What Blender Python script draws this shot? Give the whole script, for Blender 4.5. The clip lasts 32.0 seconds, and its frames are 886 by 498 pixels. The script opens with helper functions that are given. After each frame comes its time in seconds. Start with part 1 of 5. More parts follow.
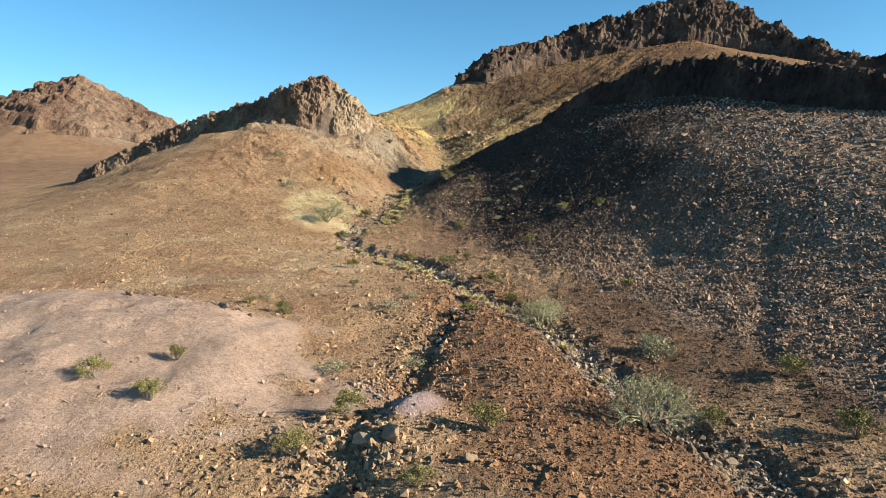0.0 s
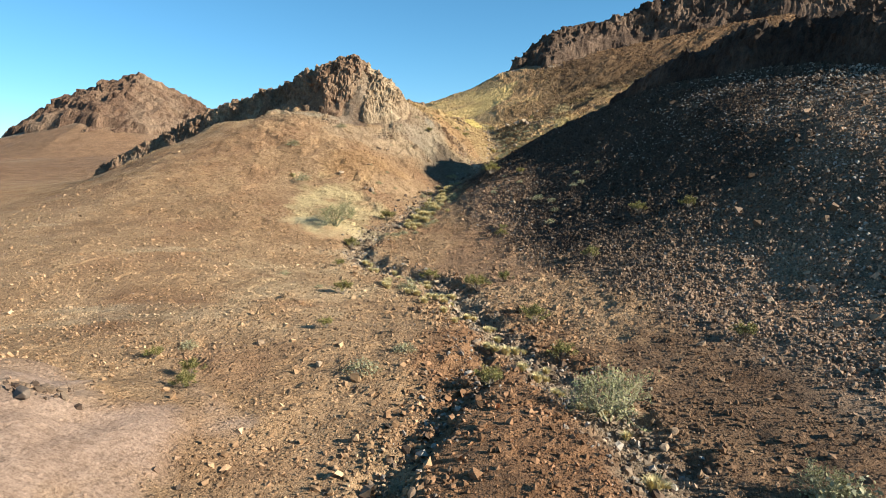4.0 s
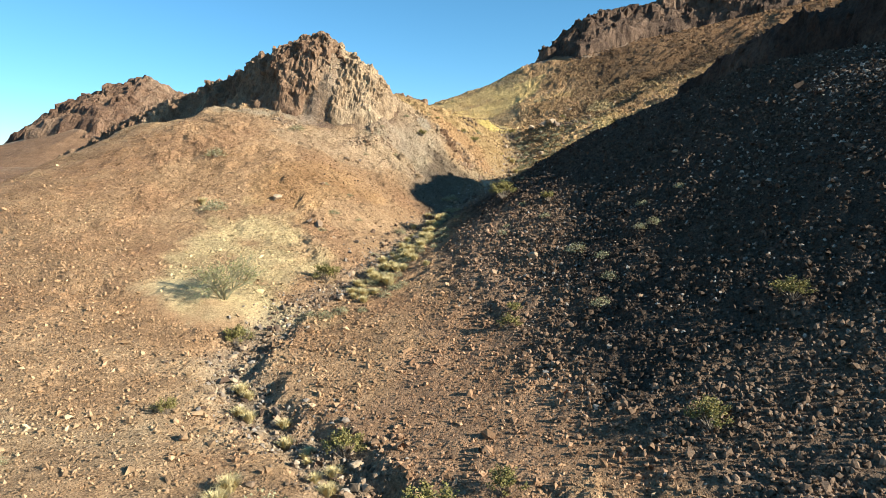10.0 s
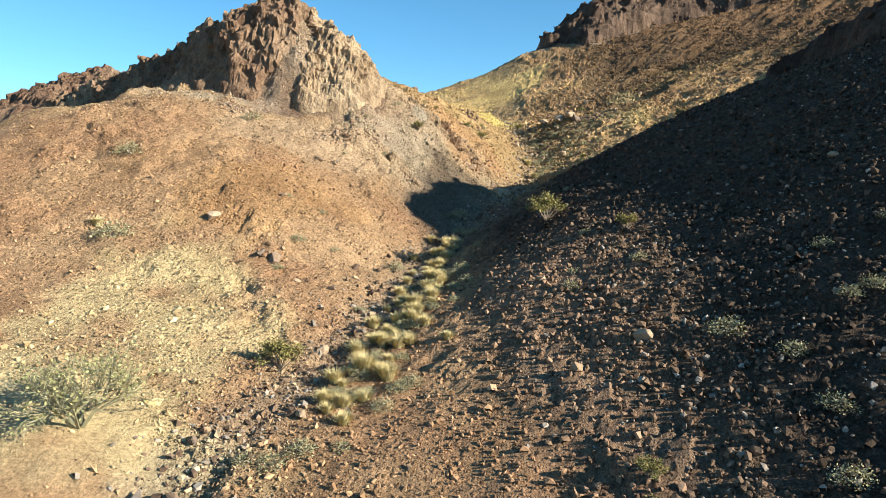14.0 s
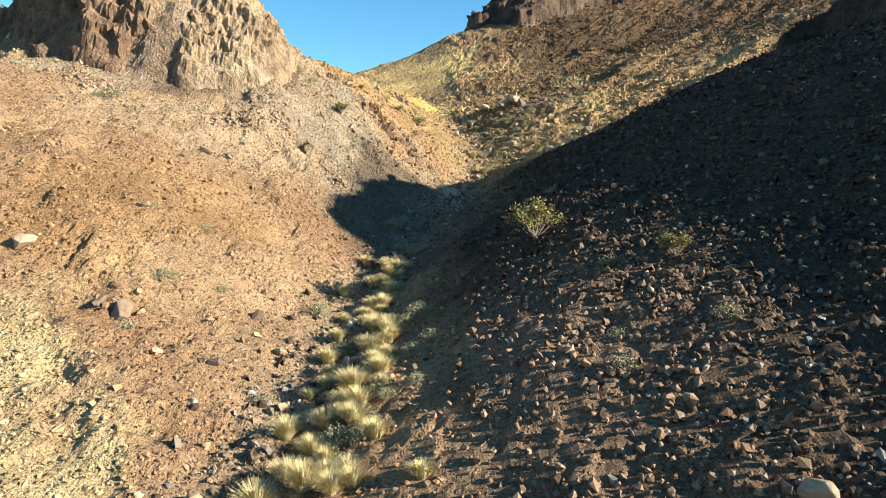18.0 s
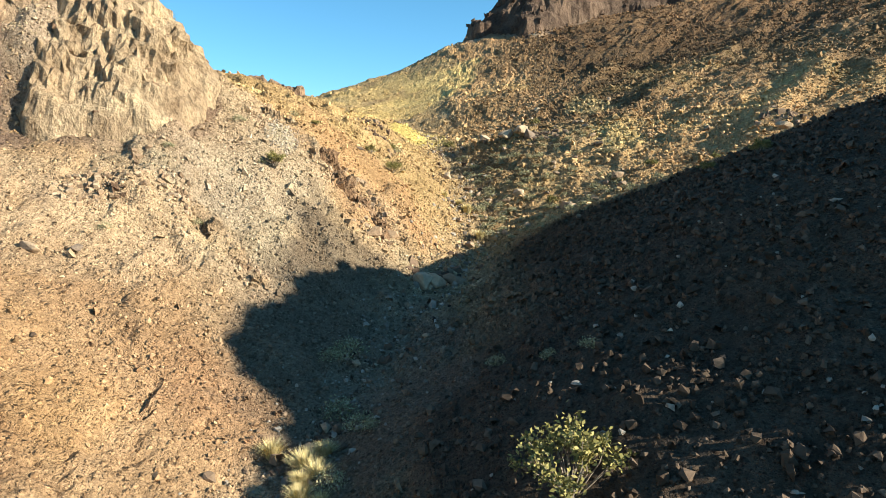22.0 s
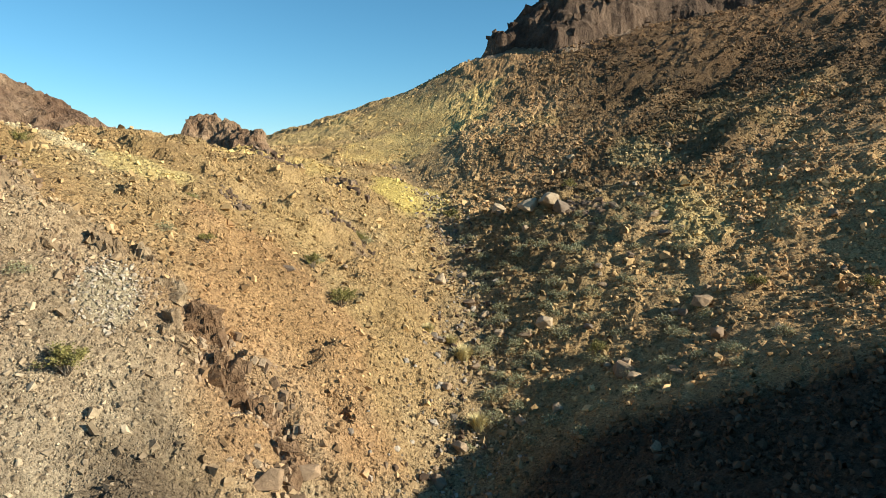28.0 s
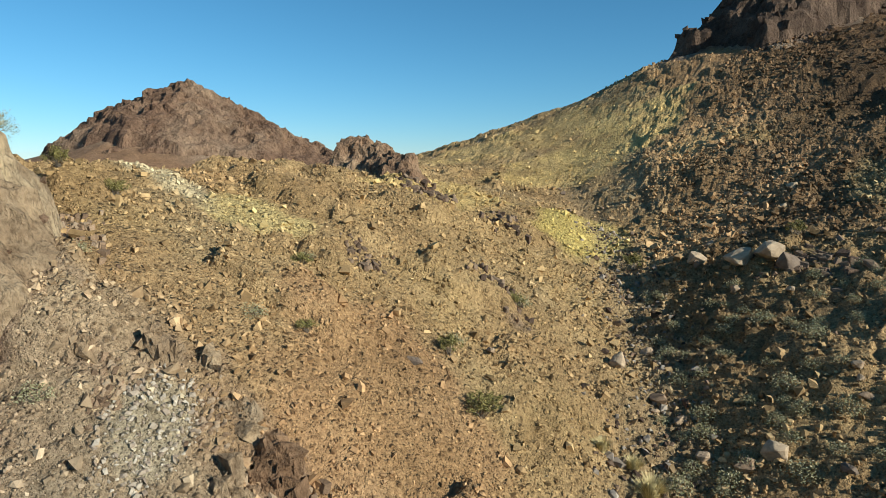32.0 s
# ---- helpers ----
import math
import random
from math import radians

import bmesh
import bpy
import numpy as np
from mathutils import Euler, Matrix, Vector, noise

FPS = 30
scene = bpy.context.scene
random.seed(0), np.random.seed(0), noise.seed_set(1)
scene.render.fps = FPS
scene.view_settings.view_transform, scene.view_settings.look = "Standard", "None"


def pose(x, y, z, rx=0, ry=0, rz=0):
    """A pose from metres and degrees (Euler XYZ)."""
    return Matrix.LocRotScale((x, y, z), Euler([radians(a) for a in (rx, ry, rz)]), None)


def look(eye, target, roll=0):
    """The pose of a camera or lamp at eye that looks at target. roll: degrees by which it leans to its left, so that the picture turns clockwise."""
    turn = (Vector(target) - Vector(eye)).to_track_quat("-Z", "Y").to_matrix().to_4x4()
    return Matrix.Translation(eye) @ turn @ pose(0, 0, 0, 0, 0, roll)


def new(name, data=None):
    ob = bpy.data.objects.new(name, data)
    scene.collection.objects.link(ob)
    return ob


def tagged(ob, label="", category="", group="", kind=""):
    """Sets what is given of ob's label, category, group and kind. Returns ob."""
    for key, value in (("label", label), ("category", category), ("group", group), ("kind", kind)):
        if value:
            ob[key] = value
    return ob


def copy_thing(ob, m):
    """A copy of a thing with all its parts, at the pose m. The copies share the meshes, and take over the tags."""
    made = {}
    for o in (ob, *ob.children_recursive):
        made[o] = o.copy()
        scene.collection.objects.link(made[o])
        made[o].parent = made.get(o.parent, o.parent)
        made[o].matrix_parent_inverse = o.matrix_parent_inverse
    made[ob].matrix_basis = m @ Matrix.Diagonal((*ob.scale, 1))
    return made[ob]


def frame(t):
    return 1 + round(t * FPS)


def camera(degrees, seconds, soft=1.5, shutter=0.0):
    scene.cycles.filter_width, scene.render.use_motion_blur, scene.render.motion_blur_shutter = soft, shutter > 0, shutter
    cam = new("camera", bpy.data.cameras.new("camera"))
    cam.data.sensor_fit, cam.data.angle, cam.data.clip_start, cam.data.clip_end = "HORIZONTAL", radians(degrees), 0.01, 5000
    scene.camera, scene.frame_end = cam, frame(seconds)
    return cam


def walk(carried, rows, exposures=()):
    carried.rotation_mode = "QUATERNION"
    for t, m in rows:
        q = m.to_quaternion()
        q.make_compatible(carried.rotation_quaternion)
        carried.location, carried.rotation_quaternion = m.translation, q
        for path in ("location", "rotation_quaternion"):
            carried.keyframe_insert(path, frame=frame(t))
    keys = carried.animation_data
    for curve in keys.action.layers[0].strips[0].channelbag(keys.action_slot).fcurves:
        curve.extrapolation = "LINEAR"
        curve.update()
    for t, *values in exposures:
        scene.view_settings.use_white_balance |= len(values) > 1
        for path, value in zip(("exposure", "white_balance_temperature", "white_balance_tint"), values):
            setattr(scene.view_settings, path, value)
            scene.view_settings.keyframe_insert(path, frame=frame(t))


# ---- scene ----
cam = camera(68.57, 32.0, 0.6)
# seconds, place in metres, then heading (to the left), tilt and roll in degrees
PATH = [
    (0, -0.00, -0.00, 8.00, 0.00, -7.10, 0.07),
    (0.5, 0.36, 1.58, 7.94, 1.01, -7.12, 0.05),
    (1, 0.72, 3.17, 7.89, 1.91, -7.15, 0.05),
    (1.5, 1.05, 4.75, 7.81, 2.73, -7.16, -0.05),
    (2, 1.33, 6.36, 7.70, 3.67, -7.16, -0.13),
    (2.5, 1.52, 7.94, 7.63, 4.64, -7.16, -0.13),
    (3, 1.66, 9.52, 7.60, 5.14, -7.15, -0.14),
    (3.5, 1.77, 11.11, 7.56, 5.39, -7.27, -0.15),
    (4, 1.84, 12.71, 7.49, 5.58, -7.34, -0.19),
    (4.5, 1.89, 14.29, 7.38, 5.81, -7.27, -0.25),
    (5, 1.96, 15.91, 7.26, 6.25, -7.12, -0.27),
    (5.5, 2.06, 17.59, 7.18, 7.03, -6.98, -0.21),
    (6, 2.17, 19.34, 7.17, 7.77, -6.89, -0.15),
    (6.5, 2.25, 21.14, 7.25, 7.99, -6.89, -0.21),
    (7, 2.29, 22.95, 7.42, 8.00, -6.91, -0.16),
    (7.5, 2.32, 24.77, 7.60, 8.04, -6.90, -0.17),
    (8, 2.36, 26.58, 7.82, 8.04, -6.87, -0.29),
    (8.5, 2.40, 28.30, 8.05, 8.06, -6.84, -0.28),
    (9, 2.41, 30.07, 8.28, 8.05, -6.87, -0.26),
    (9.5, 2.41, 31.89, 8.38, 8.07, -6.90, -0.31),
    (10, 2.39, 33.67, 8.44, 8.08, -6.92, -0.31),
    (10.5, 2.35, 35.44, 8.44, 8.08, -6.92, -0.24),
    (11, 2.20, 37.18, 8.46, 8.09, -6.91, -0.17),
    (11.5, 1.90, 38.88, 8.49, 8.02, -6.88, -0.04),
    (12, 1.41, 40.57, 8.54, 7.77, -6.88, 0.16),
    (12.5, 0.78, 42.21, 8.63, 7.52, -6.84, 0.29),
    (13, 0.12, 43.75, 8.71, 7.24, -6.86, 0.28),
    (13.5, -0.54, 45.07, 8.79, 6.72, -6.99, 0.27),
    (14, -1.10, 46.19, 8.83, 5.91, -7.08, 0.26),
    (14.5, -1.51, 47.15, 8.88, 3.20, -7.25, 0.23),
    (15, -1.85, 47.99, 8.93, 0.71, -7.51, 0.16),
    (15.5, -2.16, 48.83, 8.98, -0.07, -7.78, 0.08),
    (16, -2.42, 49.75, 9.02, -0.06, -7.97, 0.01),
    (16.5, -2.61, 50.84, 9.01, -0.23, -7.99, -0.04),
    (17, -2.74, 52.10, 8.98, -0.77, -7.91, -0.05),
    (17.5, -2.81, 53.43, 8.95, -1.25, -7.89, -0.01),
    (18, -2.80, 54.88, 8.95, -1.43, -7.79, 0.02),
    (18.5, -2.75, 56.43, 9.04, -1.38, -7.71, 0.05),
    (19, -2.64, 58.03, 9.19, -1.27, -7.61, -0.03),
    (19.5, -2.46, 59.55, 9.44, -1.23, -7.57, -0.01),
    (20, -2.21, 60.98, 9.80, -1.11, -7.43, 0.07),
    (20.5, -2.05, 62.23, 10.24, -1.13, -7.35, 0.11),
    (21, -1.94, 63.31, 10.68, -1.17, -7.33, 0.11),
    (21.5, -1.81, 64.32, 11.04, -1.23, -7.30, 0.12),
    (22, -1.61, 65.25, 11.38, -1.12, -7.28, 0.21),
    (22.5, -1.38, 66.13, 11.75, -0.98, -7.34, 0.27),
    (23, -1.25, 66.99, 12.19, -1.05, -7.47, 0.06),
    (23.5, -1.12, 67.95, 12.49, -1.00, -7.23, -0.06),
    (24, -1.00, 68.99, 12.80, -1.01, -7.07, -0.22),
    (24.5, -0.84, 70.11, 13.21, -0.95, -7.14, -0.39),
    (25, -0.61, 71.26, 13.64, -0.80, -7.46, -0.47),
    (25.5, -0.55, 72.33, 14.08, -0.96, -7.67, -0.49),
    (26, -0.49, 73.41, 14.47, -1.26, -7.70, -0.43),
    (26.5, -0.31, 74.51, 14.73, -1.34, -7.60, -0.31),
    (27, -0.13, 75.58, 14.91, -0.98, -7.45, -0.14),
    (27.5, -0.01, 76.52, 15.04, 0.02, -7.36, 0.08),
    (28, 0.04, 77.35, 15.16, 1.42, -7.35, 0.25),
    (28.5, 0.12, 78.12, 15.30, 2.82, -7.34, 0.31),
    (29, 0.16, 78.84, 15.43, 4.20, -7.25, 0.36),
    (29.5, 0.15, 79.52, 15.57, 5.64, -7.23, 0.38),
    (30, 0.09, 80.17, 15.71, 7.28, -7.13, 0.35),
    (30.5, -0.03, 80.79, 15.85, 9.37, -7.07, 0.25),
    (31, -0.17, 81.45, 16.02, 11.79, -7.06, 0.25),
    (31.5, -0.30, 82.10, 16.19, 14.07, -7.09, 0.24),
    (32, -0.45, 82.77, 16.37, 16.19, -7.11, 0.23),
]
walk(cam, [(t, pose(x, y, z, 90 + tilt, 0, turn) @ pose(0, 0, 0, 0, 0, roll)) for t, x, y, z, turn, tilt, roll in PATH],
     [(0, 0.95, 6500, 10), (6, 1.0, 6500, 10), (10, 1.1, 6500, 10), (13, 1.13, 6500, 10), (17, 1.28, 6550, 9), (20, 1.35, 6600, 8), (23, 1.35, 6750, 6), (25, 1.28, 6850, 6), (27, 0.92, 6800, 6),
      (29, 0.69, 6600, 5), (32, 0.38, 6150, 5)])
# ---- light ----
SUN_EL, SUN_AZ = radians(22.3), radians(-15.0)      # azimuth from +x towards +y
to_sun = Vector((math.cos(SUN_EL) * math.cos(SUN_AZ), math.cos(SUN_EL) * math.sin(SUN_AZ), math.sin(SUN_EL)))
world = bpy.data.worlds.new("desert_sky")
scene.world = world
world.use_nodes = True
wn = world.node_tree.nodes
sky = wn.new("ShaderNodeTexSky")
sky.sky_type = "NISHITA"
sky.sun_disc = False
sky.sun_elevation = SUN_EL
sky.sun_rotation = math.pi / 2 - SUN_AZ
sky.altitude = 1500
sky.air_density, sky.dust_density, sky.ozone_density = 1.0, 0.0, 6.0
wn["Background"].inputs["Strength"].default_value = 0.0625
rich = wn.new("ShaderNodeHueSaturation")
rich.inputs["Hue"].default_value = 0.482
rich.inputs["Saturation"].default_value, rich.inputs["Value"].default_value = 1.06, 1.4
world.node_tree.links.new(sky.outputs["Color"], rich.inputs["Color"])
world.node_tree.links.new(rich.outputs["Color"], wn["Background"].inputs["Color"])
sun = new("sun", bpy.data.lights.new("sun", "SUN"))
sun.data.energy, sun.data.angle, sun.data.color = 5.0, radians(0.53), (1.0, 0.935, 0.8)
sun.matrix_world = look((60, -20, 60), Vector((60, -20, 60)) - to_sun)

# ---- materials ----


def ramp(nodes, links, src, stops):
    r = nodes.new("ShaderNodeValToRGB")
    while len(r.color_ramp.elements) < len(stops):
        r.color_ramp.elements.new(0.5)
    for e, (p, c) in zip(r.color_ramp.elements, stops):
        e.position, e.color = p, (*c, 1)
    links.new(src, r.inputs["Fac"])
    return r.outputs["Color"]


def noise_node(nodes, links, vec, scale, detail=6.0, rough=0.6):
    n = nodes.new("ShaderNodeTexNoise")
    n.inputs["Scale"].default_value, n.inputs["Detail"].default_value, n.inputs["Roughness"].default_value = scale, detail, rough
    links.new(vec, n.inputs["Vector"])
    return n.outputs["Fac"]


def mixed(nodes, links, kind, fac, a, b):
    m = nodes.new("ShaderNodeMix")
    m.data_type, m.blend_type = "RGBA", kind
    for sock, v in ((m.inputs[0], fac), (m.inputs[6], a), (m.inputs[7], b)):
        if isinstance(v, (float, int)):
            sock.default_value = v
        elif isinstance(v, tuple):
            sock.default_value = (*v, 1)
        else:
            links.new(v, sock)
    return m.outputs[2]


def start_material(name, rough=0.95):
    mat = bpy.data.materials.new(name)
    mat.use_nodes = True
    nodes, links = mat.node_tree.nodes, mat.node_tree.links
    bsdf = nodes["Principled BSDF"]
    bsdf.inputs["Roughness"].default_value = rough
    bsdf.inputs["Specular IOR Level"].default_value = 0.15
    vec = nodes.new("ShaderNodeTexCoord").outputs["Object"]
    return mat, nodes, links, bsdf, vec


def bumped(nodes, links, bsdf, height, strength, distance):
    b = nodes.new("ShaderNodeBump")
    b.inputs["Strength"].default_value, b.inputs["Distance"].default_value = strength, distance
    links.new(height, b.inputs["Height"])
    links.new(b.outputs["Normal"], bsdf.inputs["Normal"])


def calc(nodes, links, kind, a, b):
    m = nodes.new("ShaderNodeMath")
    m.operation = kind
    for sock, v in zip(m.inputs, (a, b)):
        if isinstance(v, (float, int)):
            sock.default_value = v
        else:
            links.new(v, sock)
    return m.outputs[0]


def ground_material():
    """Desert soil: the colour laid by place, shade included, broken up by grit, pebbles and stains."""
    mat, nodes, links, bsdf, vec = start_material("desert_soil", 1.0)
    a = nodes.new("ShaderNodeAttribute")
    a.attribute_name = "soil"
    big = noise_node(nodes, links, vec, 0.35, 4, 0.6)
    mid = noise_node(nodes, links, vec, 4.0, 8, 0.78)
    fine = noise_node(nodes, links, vec, 14.0, 4, 0.75)
    col = mixed(nodes, links, "MULTIPLY", 1.0, a.outputs["Color"], ramp(nodes, links, big, [(0.3, (0.78, 0.76, 0.74)), (0.7, (1.18, 1.2, 1.2))]))
    col = mixed(nodes, links, "MULTIPLY", 0.8, col, ramp(nodes, links, mid, [(0.3, (0.55, 0.52, 0.5)), (0.5, (1.0, 1.0, 1.0)), (0.72, (1.35, 1.37, 1.4))]))
    col = mixed(nodes, links, "MULTIPLY", 0.9, col, ramp(nodes, links, fine, [(0.3, (0.5, 0.48, 0.46)), (0.52, (1.0, 1.0, 1.0)), (0.7, (1.35, 1.35, 1.35))]))
    relief = mid
    for scale, share, proud in ((7.0, 0.62, 0.8), (17.0, 0.5, 0.42), (38.0, 0.35, 0.2)):
        v = nodes.new("ShaderNodeTexVoronoi")
        v.inputs["Scale"].default_value = scale
        links.new(vec, v.inputs["Vector"])
        cell = nodes.new("ShaderNodeSeparateColor")
        links.new(v.outputs["Color"], cell.inputs["Color"])
        pick = calc(nodes, links, "GREATER_THAN", cell.outputs["Red"], share)
        dome = nodes.new("ShaderNodeMapRange")
        for k, val in ((1, 0.5), (2, 0.2), (3, 0.0), (4, 1.0)):
            dome.inputs[k].default_value = val
        links.new(v.outputs["Distance"], dome.inputs[0])
        pebble = calc(nodes, links, "MULTIPLY", calc(nodes, links, "MULTIPLY", dome.outputs[0], pick), a.outputs["Alpha"])
        col = mixed(nodes, links, "MULTIPLY", pebble, col, ramp(nodes, links, cell.outputs["Green"], [(0.0, (0.42, 0.38, 0.36)), (0.4, (0.85, 0.82, 0.8)), (0.75, (1.15, 1.15, 1.15)), (1.0, (1.75, 1.75, 1.7))]))
        relief = calc(nodes, links, "ADD", relief, calc(nodes, links, "MULTIPLY", pebble, proud))
    links.new(col, bsdf.inputs["Base Color"])
    bumped(nodes, links, bsdf, relief, 1.0, 0.12)
    return mat


def stone_material(name, stops, scale=6.0):
    """Weathered stone whose colour differs from stone to stone."""
    mat, nodes, links, bsdf, vec = start_material(name, 0.9)
    r = nodes.new("ShaderNodeNewGeometry").outputs["Random Per Island"]
    col = ramp(nodes, links, r, stops)
    n = noise_node(nodes, links, vec, scale, 6, 0.7)
    col = mixed(nodes, links, "MULTIPLY", 0.8, col, ramp(nodes, links, n, [(0.3, (0.6, 0.57, 0.55)), (0.55, (1.0, 1.0, 1.0)), (0.75, (1.3, 1.28, 1.22))]))
    links.new(col, bsdf.inputs["Base Color"])
    bumped(nodes, links, bsdf, n, 0.6, 0.05)
    return mat


def strewn_material(name):
    """Stones broken from the ground that they lie on: its colour, lighter or darker from stone to stone."""
    mat, nodes, links, bsdf, vec = start_material(name, 0.9)
    a = nodes.new("ShaderNodeAttribute")
    a.attribute_name = "soil"
    r = nodes.new("ShaderNodeNewGeometry").outputs["Random Per Island"]
    col = mixed(nodes, links, "MULTIPLY", 1.0, a.outputs["Color"], ramp(nodes, links, r, [(0.0, (0.48, 0.47, 0.46)), (0.25, (0.74, 0.73, 0.72)), (0.6, (1.0, 1.0, 1.0)), (0.88, (1.25, 1.26, 1.28)), (1.0, (1.6, 1.65, 1.7))]))
    n = noise_node(nodes, links, vec, 6.0, 6, 0.7)
    col = mixed(nodes, links, "MULTIPLY", 0.8, col, ramp(nodes, links, n, [(0.3, (0.6, 0.57, 0.55)), (0.55, (1.0, 1.0, 1.0)), (0.75, (1.3, 1.28, 1.22))]))
    links.new(col, bsdf.inputs["Base Color"])
    bumped(nodes, links, bsdf, n, 0.6, 0.05)
    return mat


def leaf_material(name, stops):
    mat, nodes, links, bsdf, vec = start_material(name, 0.8)
    r = nodes.new("ShaderNodeNewGeometry").outputs["Random Per Island"]
    links.new(ramp(nodes, links, r, stops), bsdf.inputs["Base Color"])
    bsdf.inputs["Transmission Weight"].default_value = 0.0
    return mat


SOIL = ground_material()
STREWN = strewn_material("strewn_stone")
DARK_STONE = stone_material("varnished_stone", [(0.0, (0.04, 0.03, 0.024)), (0.4, (0.085, 0.06, 0.044)), (0.8, (0.125, 0.086, 0.062)), (1.0, (0.24, 0.185, 0.14))])
RUST_STONE = stone_material("rusty_stone", [(0.0, (0.13, 0.085, 0.055)), (0.45, (0.27, 0.18, 0.112)), (0.8, (0.36, 0.25, 0.16)), (1.0, (0.46, 0.35, 0.235))])
BROWN_STONE = stone_material("brown_stone", [(0.0, (0.065, 0.044, 0.032)), (0.5, (0.14, 0.092, 0.062)), (1.0, (0.26, 0.185, 0.125))])
SCREE_STONE = stone_material("grey_scree", [(0.0, (0.2, 0.16, 0.125)), (1.0, (0.42, 0.36, 0.29))])
PALE_STONE = stone_material("pale_stone", [(0.0, (0.25, 0.19, 0.14)), (0.5, (0.4, 0.33, 0.25)), (1.0, (0.55, 0.48, 0.38))])



def cliff_material(name, low, mid_tone, high, size=1.0):
    """Weathered brown rock, streaked down its faces."""
    mat, nodes, links, bsdf, vec = start_material(name, 0.92)
    m = nodes.new("ShaderNodeMapping")
    m.inputs["Scale"].default_value = (1 / size, 1 / size, 0.6 / size)
    links.new(vec, m.inputs["Vector"])
    vec = m.outputs["Vector"]
    big, mid, fine = (noise_node(nodes, links, vec, s, 6, 0.65) for s in (0.22, 1.6, 9.0))
    col = ramp(nodes, links, big, [(0.32, low), (0.5, mid_tone), (0.68, high)])
    col = mixed(nodes, links, "MULTIPLY", 0.9, col, ramp(nodes, links, mid, [(0.3, (0.55, 0.5, 0.47)), (0.5, (1.0, 1.0, 1.0)), (0.72, (1.35, 1.35, 1.3))]))
    col = mixed(nodes, links, "MULTIPLY", 0.9, col, ramp(nodes, links, fine, [(0.3, (0.45, 0.42, 0.4)), (0.5, (1.0, 1.0, 1.0)), (0.72, (1.3, 1.3, 1.3))]))
    links.new(col, bsdf.inputs["Base Color"])
    both = nodes.new("ShaderNodeMath")
    both.operation = "MULTIPLY_ADD"
    links.new(fine, both.inputs[0])
    both.inputs[1].default_value = 0.5
    links.new(mid, both.inputs[2])
    bumped(nodes, links, bsdf, both.outputs[0], 1.0, 0.35 * size)
    return mat


CLIFF = cliff_material("cliff_rock", (0.15, 0.09, 0.056), (0.245, 0.155, 0.097), (0.37, 0.265, 0.17))
RUST_CLIFF = cliff_material("rusty_bedrock", (0.19, 0.112, 0.064), (0.29, 0.183, 0.108), (0.4, 0.28, 0.175))
PALE_CLIFF = cliff_material("pale_cliff_rock", (0.26, 0.175, 0.105), (0.39, 0.285, 0.178), (0.5, 0.395, 0.25))
DARK_CLIFF = cliff_material("varnished_cliff", (0.032, 0.022, 0.017), (0.06, 0.041, 0.03), (0.115, 0.078, 0.055))
RIM_CLIFF = cliff_material("brown_rim_cliff", (0.055, 0.036, 0.026), (0.1, 0.066, 0.046), (0.18, 0.12, 0.082))
FAR_CLIFF = cliff_material("distant_rock", (0.1, 0.06, 0.041), (0.185, 0.112, 0.072), (0.28, 0.19, 0.125), 6.0)

